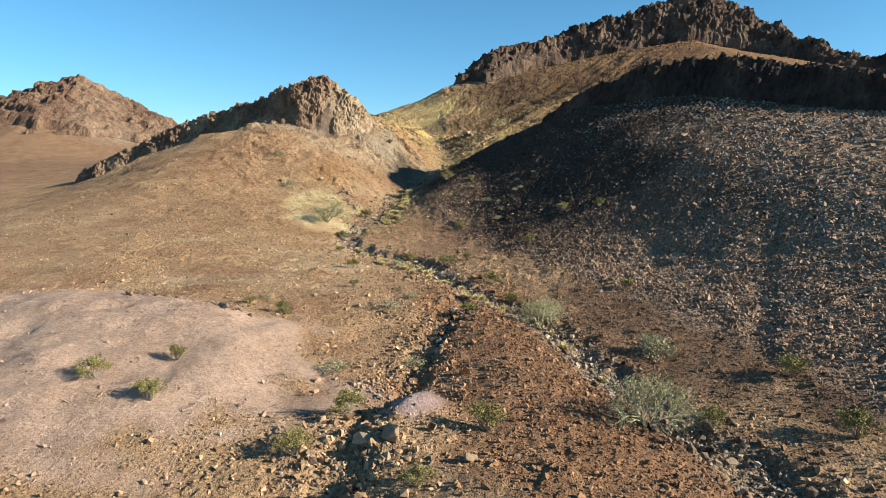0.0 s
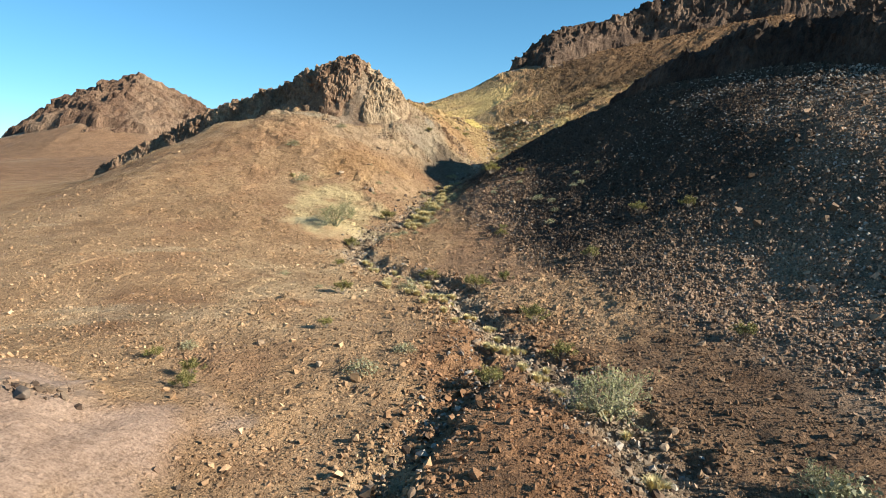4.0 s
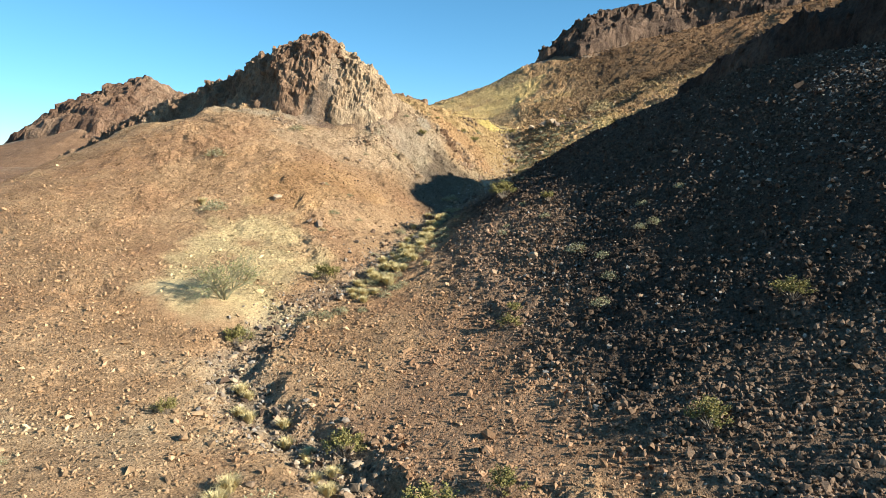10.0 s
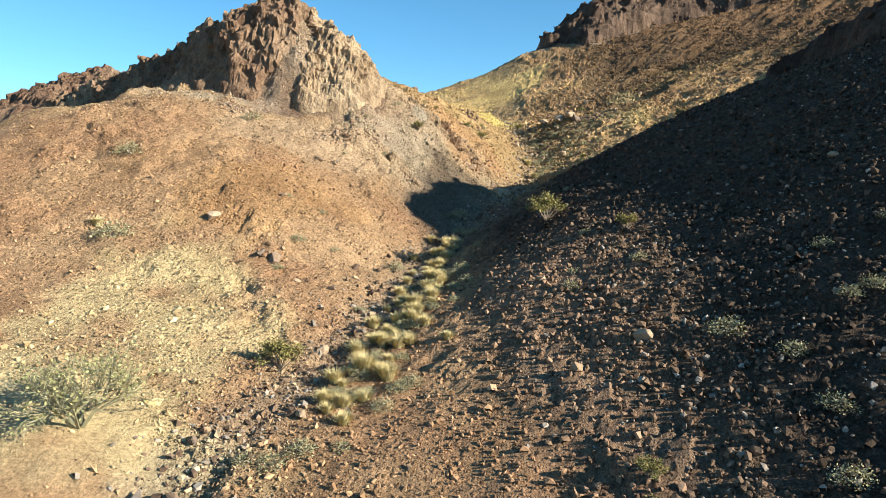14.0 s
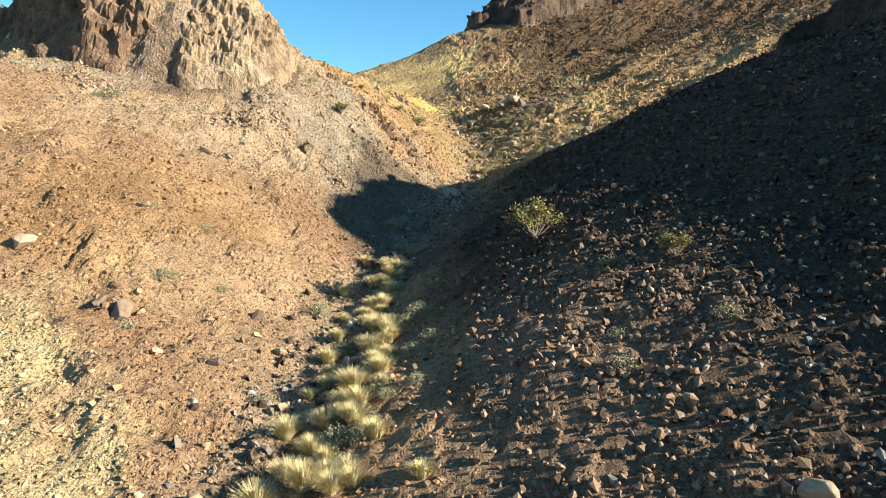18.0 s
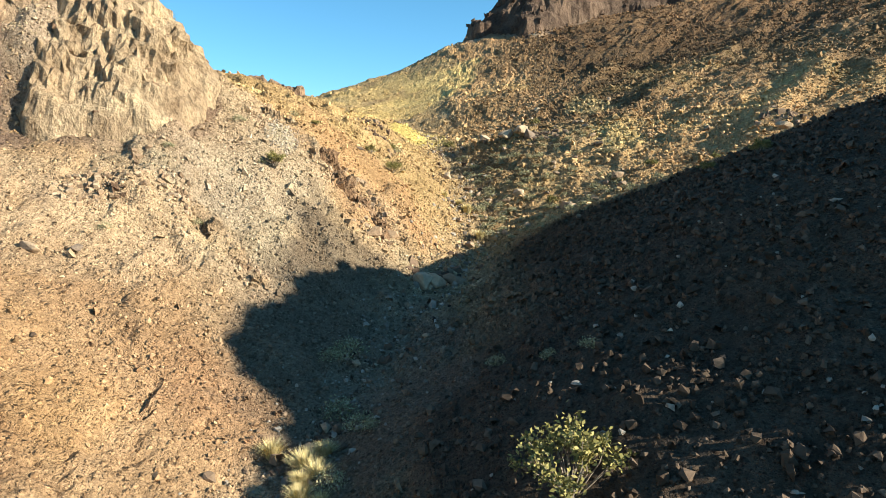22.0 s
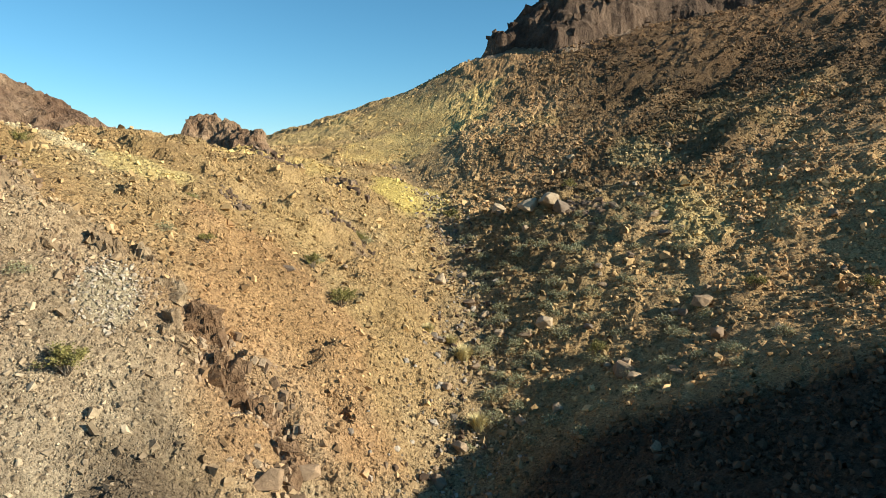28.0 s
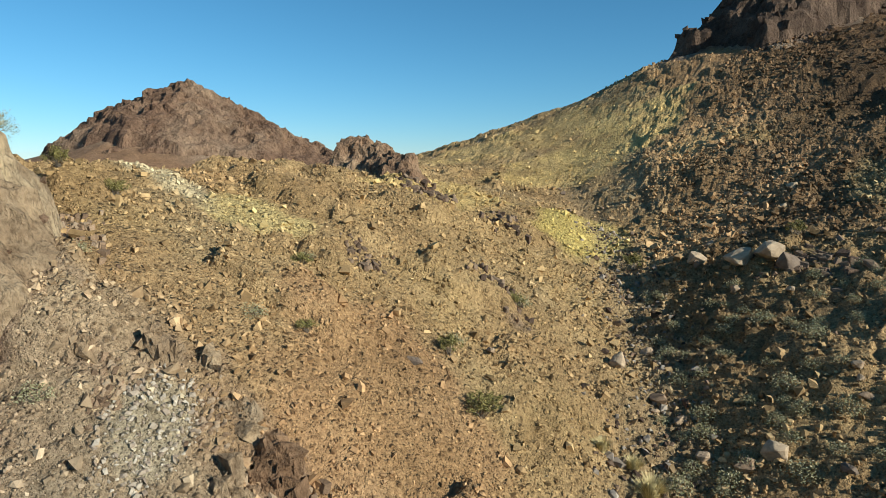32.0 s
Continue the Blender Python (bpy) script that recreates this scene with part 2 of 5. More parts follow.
# ---- the lie of the land ----
# Each line follows a landform: x, y, height above the lower wash.
WASH = [(9, 12, 0.1), (7, 20, 0.2), (4.7, 30, 0.7), (0.8, 40, 0.7), (-0.9, 45.6, 0.9), (-2.6, 49.2, 1.1), (-6, 51.5, 1.4), (-8.3, 55, 1.9), (-8, 59, 2.5),
        (-6.6, 64, 3.1), (-5.6, 70, 3.8), (-4.6, 78, 4.9), (-1.6, 88, 7.0), (0.1, 92.8, 7.7), (0.4, 97, 8.9), (0.6, 103, 10.6), (-1, 110, 12.5), (-4, 122, 15.2)]
LAND = {
    "near_plain": [(-40, 4, 0.5), (-22, 2, 0.3), (0, 0, -0.4), (14, 4, 0.1), (30, 6, 1.6), (50, 8, 4)],
    "pink_mound": [(-24, 27, 2.4), (-16, 27.6, 2.9), (-12, 27.2, 2.85), (-8.6, 26.2, 2.3), (-6.6, 23, 1.3)],
    "mound_back": [(-24, 31, 1.4), (-16, 31.5, 1.4), (-11, 31, 1.25), (-7.2, 29.5, 0.95)],
    "small_mound": [(-1.9, 19.2, 0.85), (-1.5, 17.6, 0.75)],
    "mound_foot": [(-22, 16, 0.9), (-12, 16.5, 1.2), (-6, 20, 0.8), (-4.6, 27, 0.7), (-7.3, 35, 1.1), (-9, 41, 1.5), (-19, 40, 1.7)],
    "left_gully": [(-3, 14, -0.3), (-1.6, 20, 0.0), (-0.8, 25, 0.25), (0.0, 31, 0.5)],
    "rust_tongue": [(2.0, 14, 0.6), (2.4, 22, 0.95), (2.0, 30, 1.15), (-0.3, 37, 1.2)],
    "left_fan": [(-58, 46, 1.2), (-44, 48, 2.2), (-26.7, 50, 2.8), (-19, 49.5, 2.5), (-12, 52, 2.1)],
    "spur_toe": [(-56, 64, 1.8), (-41, 60, 3.4), (-30, 62, 4.6), (-20, 60.3, 4.1), (-11.2, 59.9, 3.3)],
    "spur_side": [(-56, 82, 2.6), (-46, 78, 4.6), (-38, 75, 6.4), (-30, 70, 7.6), (-23.7, 72.5, 8.2), (-14.5, 69.8, 5.7), (-10.4, 70.8, 5.1)],
    "spur_crest": [(-30, 84, 12.2), (-22.5, 79.5, 11.7), (-18.3, 81.4, 11.5), (-15.5, 77.4, 9.4), (-13.5, 75.5, 8.5), (-10, 74.3, 6.8), (-7.6, 69, 4.4)],
    "cliff_foot": [(-52, 92, 5.2), (-44, 90, 8.0), (-36, 90, 10.6), (-26, 86, 13.0), (-21, 83.5, 13.0), (-15.5, 85, 11.8), (-12.3, 81.1, 9.2), (-9.2, 77.1, 6.7)],
    "left_bank": [(-12, 87.2, 12.6), (-9, 85.5, 9.9), (-7.2, 84.5, 8.25), (-5.6, 81, 5.9)],
    "bluff": [(-11, 91, 14.4), (-8.6, 91.2, 13.8), (-6.6, 89.8, 11.6), (-4.6, 91.3, 10.2), (-2.6, 90.5, 8.3)],
    "upper_bank": [(-11.9, 97.1, 15.4), (-8.3, 95, 13.8), (-5, 92.6, 11.8), (-2.8, 96.3, 10.9), (-4.2, 101.4, 12.3), (-7.7, 104.8, 14.6)],
    "saddle": [(-13, 95, 15.8), (-15, 98.5, 16.3), (-17.3, 105, 16), (-18, 113, 15.9), (-14, 115.5, 16.2), (-12, 124, 16.2), (-18, 136, 17.5)],
    "west_drop": [(-46, 110, 9), (-34, 106, 11.5), (-34, 122, 11.5), (-40, 140, 11)],
    "west_plain": [(-70, 55, 2.0), (-75, 80, 2.5), (-70, 105, 4), (-85, 140, 6), (-120, 110, 4), (-160, 160, 6), (-190, 220, 9), (-130, 190, 9), (-60, 160, 10), (-75, 215, 9), (-110, 240, 12)],
    "right_toe": [(13, 18, 0.4), (9.3, 36.8, 0.95), (6.6, 49.6, 2.2), (2.4, 56, 2.5), (0.6, 62.2, 3.8), (-0.6, 68, 5.3), (0.3, 74.5, 6.8), (0.6, 82, 7.4)],
    "toe_edge": [(-2.7, 64.5, 3.7), (-2.4, 68, 4.4), (-2.1, 73, 5.1), (-2.2, 78, 5.8)],
    "right_slope": [(24, 22, 2.2), (15.5, 35.4, 1.7), (13.9, 42.9, 1.8), (10.2, 54.1, 4.6), (7.5, 62.4, 6.2), (6, 69.2, 7.4), (5.8, 72.8, 8.2), (4.6, 78.5, 9.1), (2.6, 84.1, 8.9)],
    "right_face": [(34, 30, 5.5), (20.7, 45.5, 5.75), (20.5, 53.3, 9.1), (17.4, 62.9, 11.3), (13.7, 65, 9.9), (11, 70, 10.25), (5.8, 80.7, 10.5)],
    "right_crest": [(0.6, 92.2, 7.6), (3.5, 90.5, 9.1), (5, 89.5, 9.85), (6.3, 88, 10.4), (8.6, 87, 11.75), (11.5, 85, 13.2), (17.5, 80, 15.4), (23, 75, 15.8), (29, 69, 15.6), (36, 59, 13.4), (44, 48, 11.5)],
    "crest_back": [(6.5, 91.2, 10.1), (9, 90.6, 11.45), (12, 89.4, 12.75), (15, 87.6, 14.1)],
    "draw_lip": [(2.5, 92.8, 8.7), (4.8, 93, 9.65), (7, 93.6, 10.45)],
    "hidden_draw": [(2.6, 94, 8.6), (4.8, 95.6, 9.6), (7.2, 98, 10.7), (13, 96.4, 11.7), (24, 92, 13.6), (34, 84, 14.2), (52, 68, 12)],
    "far_foot": [(1.6, 101, 10.6), (4, 104, 11.9), (8.9, 101.7, 12.7), (15, 98.5, 13.3), (28, 101, 17)],
    "far_slope": [(-2.6, 113, 14.2), (2.4, 107.5, 12.9), (10.7, 111.3, 14.9), (14.5, 110.6, 16.5), (23.4, 113.7, 19.1), (40, 112, 23)],
    "far_shoulder": [(-4, 128, 17.2), (3.5, 120, 16.8), (11.5, 125.8, 19.3), (22, 128, 22.5), (40, 130, 27)],
    "far_rim": [(-18, 140, 17.8), (-11.5, 142, 20.4), (-6.5, 142.5, 22), (1.1, 143.5, 25.6), (8, 147, 27.8), (22, 152, 30.5), (36, 153, 33), (55, 148, 36), (75, 130, 28), (95, 110, 20)],
    "far_back": [(-30, 165, 12), (-10, 172, 15), (20, 185, 22), (60, 190, 28), (110, 150, 22)],
    "far_apron": [(-245, 280, 11), (-207, 276, 21), (-164, 271, 27), (-138, 277, 23), (-112, 284, 16), (-92, 286, 11)],
    "far_apron_middle": [(-235, 258, 13), (-200, 252, 17.5), (-162, 250, 20.5), (-112, 260, 13.5)],
    "far_apron_foot": [(-230, 235, 8), (-160, 225, 9.5), (-110, 240, 9.5)],
    "east": [(60, 40, 9), (90, 70, 11), (130, 60, 9), (160, 150, 12)],
    "rim_of_plain": [(0, -60, -3), (-120, -50, -3), (120, -50, -1), (-300, 80, 0), (-320, 330, 9), (-150, 420, 10), (0, 330, 9), (200, 300, 9), (300, 60, 2)],
}


def along(line, step):
    out = []
    for a, b in zip(line[:-1], line[1:]):
        n = max(1, round(math.dist(a[:2], b[:2]) / step))
        out += [tuple(np.add(a, np.subtract(b, a) * i / n)) for i in range(n)]
    return out + [line[-1]]


def lattice(ix, iy, seed):
    h = (ix.astype(np.int64) * 374761393 + iy.astype(np.int64) * 668265263 + seed * 974634777) & 0x7FFFFFFF
    h = ((h ^ (h >> 13)) * 1274126177) & 0x7FFFFFFF
    return ((h ^ (h >> 16)) & 0xFFFF) / 65535.0


def value_noise(x, y, seed):
    ix, iy = np.floor(x), np.floor(y)
    fx, fy = x - ix, y - iy
    fx, fy = fx * fx * (3 - 2 * fx), fy * fy * (3 - 2 * fy)
    a, b, c, d = (lattice(ix + i, iy + j, seed) for j in (0, 1) for i in (0, 1))
    return (a * (1 - fx) + b * fx) * (1 - fy) + (c * (1 - fx) + d * fx) * fy


def fbm(x, y, scale, octaves=4, seed=0, gain=0.5):
    """Uneven ground, -1 to 1, with features of about 1/scale metres."""
    out, amp, total = 0.0, 1.0, 0.0
    for o in range(octaves):
        out = out + amp * (2 * value_noise(x * scale + 17.3 * o, y * scale - 9.1 * o, seed + o) - 1)
        total, amp, scale = total + amp, amp * gain, scale * 2.03
    return out / total


def ridged(x, y, scale, octaves=4, seed=0):
    out, amp, total = 0.0, 1.0, 0.0
    for o in range(octaves):
        out = out + amp * (1 - np.abs(2 * value_noise(x * scale + 5.7 * o, y * scale + 3.3 * o, seed + o) - 1))
        total, amp, scale = total + amp, amp * 0.5, scale * 2.1
    return out / total


NODES = np.array(along(WASH, 3.0) + [p for line in LAND.values() for p in along(line, 5.0)])
SOFT = 1.5


def kernel(ax, ay, bx, by):
    return np.sqrt((ax[:, None] - bx) ** 2 + (ay[:, None] - by) ** 2 + SOFT**2)


_k = kernel(NODES[:, 0], NODES[:, 1], NODES[:, 0], NODES[:, 1]) - 0.35 * np.eye(len(NODES))
_one = np.concatenate([np.ones((len(NODES), 1)), NODES[:, :2] / 100], 1)
_sys = np.block([[_k, _one], [_one.T, np.zeros((3, 3))]])
WEIGHT = np.linalg.solve(_sys, np.concatenate([NODES[:, 2], np.zeros(3)]))


def smooth_land(x, y):
    out = np.empty_like(x)
    for i in range(0, len(x), 20000):
        s = slice(i, i + 20000)
        out[s] = kernel(x[s], y[s], NODES[:, 0], NODES[:, 1]) @ WEIGHT[:-3] + WEIGHT[-3] + (x[s] * WEIGHT[-2] + y[s] * WEIGHT[-1]) / 100
    return out


# Bare rock: crest line, fall on either side, roughness, size of its buttresses.
ROCK = {
    "split_peak": ([(-54, 99.5, 7.6), (-45, 98.5, 11.7), (-36, 97.5, 15.3), (-28.9, 95, 16.9), (-24, 92.4, 18.1), (-21.3, 91.5, 19.0), (-18.9, 90.8, 19.7), (-17.3, 90.6, 20.3), (-16.2, 90.6, 20.6), (-14.9, 90.9, 19.6),
                    (-13.6, 91.0, 18.8), (-12.4, 91.2, 17.9), (-11.4, 91.4, 16.5), (-10.5, 91.6, 15.2), (-9.6, 91.9, 14.2), (-8.8, 92.2, 13.5)], 1.8, 0.85, 0.35),
    "saddle_outcrop": ([(-14.6, 115.2, 18.0), (-13.6, 115.2, 17.7), (-11.4, 113.2, 16.9), (-10.6, 112.6, 16.2)], 2.2, 0.5, 0.9),
    "right_cliff": ([(13.3, 83.9, 14.7), (17.5, 80.5, 17.1), (23, 76, 20.2), (25, 74, 19.6), (29, 70.5, 20.0), (36, 60, 17.2), (44, 48, 14)], 2.0, 0.9, 0.3),
    "rim_cliff": ([(2.5, 144, 26.9), (5.5, 145, 28.9), (8.5, 146.5, 31.6), (11.5, 147, 33.8), (18, 152, 36.3), (22, 155, 37.2), (29.5, 160, 41.2), (45, 158, 44.5), (60, 157, 49.8), (70, 149, 40.5),
                   (77, 130, 31), (92, 112, 23)], 1.3, 1.9, 0.2),
    "far_peak": ([(-240, 297, 13), (-224, 297, 20), (-201, 297, 34), (-184, 296, 42), (-164, 295, 48), (-150, 297, 40), (-140, 299, 37), (-122, 300, 28), (-103, 300, 19), (-85, 290, 13)],
                 0.72, 4.0, 0.09),
}
for _key, _line, _proud, _rough in (
        ("scree_ledge", [(-8.9, 91.0), (-8.2, 91.7), (-7.4, 92.1), (-6.7, 91.8), (-6.3, 90.9)], 0.02, 0.2),
        ("rust_ledge", [(-6.0, 91.6), (-5.3, 91.1), (-4.5, 90.9), (-3.6, 90.6)], 0.04, 0.24),
        ("pale_ledge", [(-8.6, 85.5), (-7.7, 85.0), (-6.9, 84.5)], 0.02, 0.2),
        ("foot_ledge", [(-12.6, 84.0), (-11.6, 84.9), (-10.3, 85.7)], 0.02, 0.22),
        ("upper_ledge", [(-4.9, 102.6), (-4.2, 102.0), (-3.7, 101.4)], 0.08, 0.25),
        ("saddle_ledge", [(-10.9, 111.7), (-9.5, 110.5), (-8.3, 109.4)], 0.12, 0.3)):
    _p = np.array(_line)
    ROCK[_key] = ([(a, b, float(c)) for a, b, c in zip(_p[:, 0], _p[:, 1], smooth_land(_p[:, 0].copy(), _p[:, 1].copy()) + _proud)], 3.0, _rough, 1.2)


def rock_top(x, y, crest, fall, rough, scale):
    pts = np.array(along(crest, 1.0 if fall > 1 else 3.0))
    wob = 1.2 * rough
    xx, yy = x + wob * fbm(x, y, scale, 3, 31), y + wob * fbm(x, y, scale, 3, 47)
    best = np.full(len(x), -50.0)
    brow = 0.9 if fall > 1 else 6.0
    for px, py, pz in pts:
        d = np.sqrt((xx - px) ** 2 + (yy - py) ** 2)
        best = np.maximum(best, pz - fall * (np.sqrt(d * d + brow * brow) - brow))
    best += rough * (ridged(x, y, scale * 1.3, 3, 61) - 0.58) * 0.8
    step = 1.1 * rough                                  # ledges: the rock breaks in uneven benches
    tilt = best + 0.25 * x * fall + 0.6 * rough * fbm(x, y, scale * 1.5, 3, 83)
    cut = tilt / step
    return best + 0.55 * step * (np.floor(cut) + np.clip((cut - np.floor(cut)) * 2.2 - 0.6, 0, 1) - cut)


def wash_distance(x, y):
    pts = np.array(along(WASH, 1.0))
    best, high = np.full(len(x), 1e9), np.zeros(len(x))
    for px, py, pz in pts:
        d = np.hypot(x - px, y - py)
        near = d < best
        best[near], high[near] = d[near], pz
    return best


GULLIES = [[(-4, 13), (-1.6, 20), (-0.8, 25), (0.3, 31), (1.2, 38)], [(-26, 60), (-15, 58), (-9.5, 57)]]


def line_distance(x, y, line):
    best = np.full(len(x), 1e9)
    for a, b in zip(line[:-1], line[1:]):
        ax, ay, dx, dy = a[0], a[1], b[0] - a[0], b[1] - a[1]
        t = np.clip(((x - ax) * dx + (y - ay) * dy) / (dx * dx + dy * dy), 0, 1)
        best = np.minimum(best, np.hypot(x - ax - t * dx, y - ay - t * dy))
    return best


SIDE_RILL = [(12.6, 24), (13.5, 26.7), (15.7, 31.3), (18.7, 36.9), (21.5, 42)]


def soft_box(x, lo, hi, edge):
    return np.clip((x - lo) / edge, 0, 1) * np.clip((hi - x) / edge, 0, 1)


def blob(x, y, cx, cy, rx, ry, turn=0.0, seed=11):
    """1 inside an uneven patch of soil, 0 outside."""
    c, s = math.cos(radians(turn)), math.sin(radians(turn))
    u, v = ((x - cx) * c + (y - cy) * s) / rx, (-(x - cx) * s + (y - cy) * c) / ry
    return np.clip((1.15 - np.sqrt(u * u + v * v) + 0.45 * fbm(x, y, 0.6, 4, seed)) / 0.3, 0, 1)


def past_crest(x, y):
    """Metres beyond the crest of the east ridge, towards the far slope."""
    return y - np.interp(x, [0.6, 3.5, 6.3, 8.6, 11.5, 17.5, 23, 29, 36, 44, 60, 120], [92.2, 92.0, 91, 90.5, 88.5, 83, 77, 71, 61, 50, 30, -30])


def right_side(x, y):
    """1 on the stony slope east of the wash."""
    edge = np.interp(y, [0, 36, 50, 62, 74, 84, 92], [17, 10.0, 3.4, -2.4, -3.9, -3.0, 0.3])
    return np.clip((x - edge) / 2.2 + 0.5 * fbm(x, y, 0.3, 3, 211), 0, 1) * np.clip((1.2 - past_crest(x, y)) / 1.5, 0, 1)


def off_soft(x, y):
    """Low on the soft pale and pink soils, where few stones lie."""
    soft = np.maximum.reduce([blob(x, y, -13, 22, 9.5, 7), 0.35 * blob(x, y, -12, 62.5, 4.0, 5.0, 20), blob(x, y, -11.3, 58.6, 3.6, 1.6, -12), blob(x, y, -0.95, 19.5, 1.1, 1.4, 0)])
    return 1 - 0.93 * soft


def near_wash(x, y, width):
    return np.exp(-(wash_distance(x, y) / width) ** 2)


def near_gully(x, y, width):
    return np.exp(-(line_distance(x, y, GULLIES[0]) / width) ** 2)


def blocks_of(x, y, size, seed):
    """Broken ground: a random height for each block and how far its middle is, in block sizes."""
    u, v = x / size, y / size
    iu, iv = np.floor(u), np.floor(v)
    best, pick = np.full(len(x), 9.0), np.zeros(len(x))
    for a in (-1, 0, 1):
        for b in (-1, 0, 1):
            cu, cv = iu + a, iv + b
            d = np.hypot(cu + lattice(cu, cv, seed) - u, cv + lattice(cu, cv, seed + 1) - v)
            near = d < best
            best[near], pick[near] = d[near], lattice(cu, cv, seed + 2)[near]
    return pick, best


def ruggedness(x, y):
    """How thickly the ground is covered in rubble, from 0 on soft soil to 1 on the talus."""
    w = 0.28 + 0.3 * np.clip(0.3 + 1.5 * fbm(x, y, 0.25, 3, 501), 0, 1)
    hill = np.clip((y - 62) / 8, 0, 1) * np.clip((-6 - x) / 3, 0, 1)
    w = w + hill * 0.3 + 0.35 * blob(x, y, -20, 79, 8, 4, 20) * (y > 60)
    w = np.maximum(w, 0.85 * np.clip((y - 83) / 4, 0, 1) * np.clip((114 - y) / 5, 0.2, 1) * np.clip((4 - x) / 4, 0, 1) * np.clip(0.75 + 0.8 * fbm(x, y, 0.3, 3, 503), 0.25, 1))
    w = np.maximum(w, 0.55 * right_side(x, y))
    w = np.maximum(w, np.clip((past_crest(x, y) - 0.3) / 1.5, 0, 1) * np.clip((x + 2) / 2, 0, 1) * np.clip((y - 84) / 8, 0, 1) * np.interp(y, [97, 103], [0.5, 1]))
    w = np.maximum(w, 0.8 * np.maximum(near_wash(x, y, 2.2), near_gully(x, y, 1.8)) * np.clip(0.7 + fbm(x, y, 0.4, 3, 505), 0.2, 1))
    return w * (0.12 + 0.88 * off_soft(x, y))


def land(x, y):
    """Height of the ground and how far it is bare rock, at arrays of places."""
    base = smooth_land(x, y)
    wd = wash_distance(x, y) + 0.5 * fbm(x, y, 0.5, 3, 71)
    base -= np.interp(y, [5, 14, 42, 47, 56, 60], [0, 0.34, 0.36, 0.5, 0.45, 0.15]) * np.exp(-((wd + 0.7 * fbm(x, y, 0.9, 3, 79)) / 1.0) ** 4)
    for g in GULLIES:
        base -= 0.24 * np.exp(-((line_distance(x, y, g) + 0.8 * fbm(x, y, 0.8, 3, 75)) / 0.6) ** 4)
    far = np.clip((np.hypot(x, y - 60) - 60) / 120, 0, 1)
    rug = ruggedness(x, y)
    p1, d1 = blocks_of(x, y, 0.42, 511)
    p2, d2 = blocks_of(x + 0.3 * fbm(x, y, 0.8, 2, 517), y, 1.15, 521)
    base += rug * (0.2 * (p1 - 0.5) * (p1 > 0.25) - 0.12 * d1 + 0.26 * p2 ** 2 - 0.1 * d2 + 0.05)
    knob = np.clip((fbm(x, 1.3 * y, 0.38, 4, 547) - 0.16) * 5, 0, 1) * np.clip((x + 60) / 20, 0, 1)
    base += 0.5 * knob * np.clip(np.clip((y - 60) / 6, 0, 1) * np.clip((-6.5 - x) / 2, 0, 1) * 0.5 + np.clip((y - 84) / 3, 0, 1) * np.clip((-0.5 - x) / 1.5, 0, 1) * np.clip((112 - y) / 5, 0, 1), 0, 1) * off_soft(x, y)
    across, down = 0.75 * x - 0.65 * y, 0.65 * x + 0.75 * y
    rills = soft_box(x, 0, 60, 4) * np.clip((y - 94) / 8, 0, 1) * np.clip((150 - y) / 8, 0, 1)
    rills = rills * np.clip((x - 3.5 - 0.3 * (y - 120)) / 9, 0, 1)
    base += rills * (1.2 * (ridged(across, 0.16 * down, 0.22, 3, 531) - 0.6) + 0.3 * (ridged(across, 0.25 * down, 0.6, 2, 533) - 0.6))
    base += 0.7 * np.exp(-(((x + 0.95) / 1.0) ** 2 + ((y - 19.5) / 1.2) ** 2) ** 1.5)
    base += 0.5 * fbm(x, y, 0.4, 4, 543) * blob(x, y, -13, 24, 11, 7)
    base -= 0.18 * np.exp(-((line_distance(x, y, SIDE_RILL) + 0.4 * fbm(x, y, 0.5, 3, 537)) / 0.6) ** 2)
    soil = base + 0.16 * fbm(x, y, 0.22, 4, 3) + 0.05 * fbm(x, y, 1.3, 3, 9) + far * 1.2 * fbm(x, y, 0.05, 4, 5) + far * 3.0 * (ridged(x, 0.3 * y, 0.05, 3, 541) - 0.6)
    rock = np.zeros(len(x))
    top = soil.copy()
    for crest, fall, rough, scale in ROCK.values():
        c = np.array(crest)
        reach = 130 if fall < 1 else 4 if rough < 0.5 else 45
        m = (x > c[:, 0].min() - reach) & (x < c[:, 0].max() + reach) & (y > c[:, 1].min() - reach) & (y < c[:, 1].max() + reach)
        if m.any():
            r = rock_top(x[m], y[m], crest, fall, rough, scale)
            rock[m] = np.maximum(rock[m], np.clip((r - soil[m]) / 0.4 + 0.5, 0, 1))
            top[m] = np.maximum(top[m], r - 1.4 * rough)
    return top, rock


def spaced(lo, hi, step, far, far_step, edge, grow=1.1):
    """Even steps from lo to hi, wider ones on to far, then ever wider ones out to the edge on both sides."""
    mid = list(np.arange(lo, hi, step)) + list(np.arange(hi, far, far_step))
    out, s, v = [], far_step, mid[-1]
    while v < edge:
        s = min(s * grow, 260)
        v += s
        out.append(v)
    low, s, v = [], step, lo
    while v > -edge:
        s = min(s * grow, 260)
        v -= s
        low.append(v)
    return np.array(low[::-1] + mid + out)


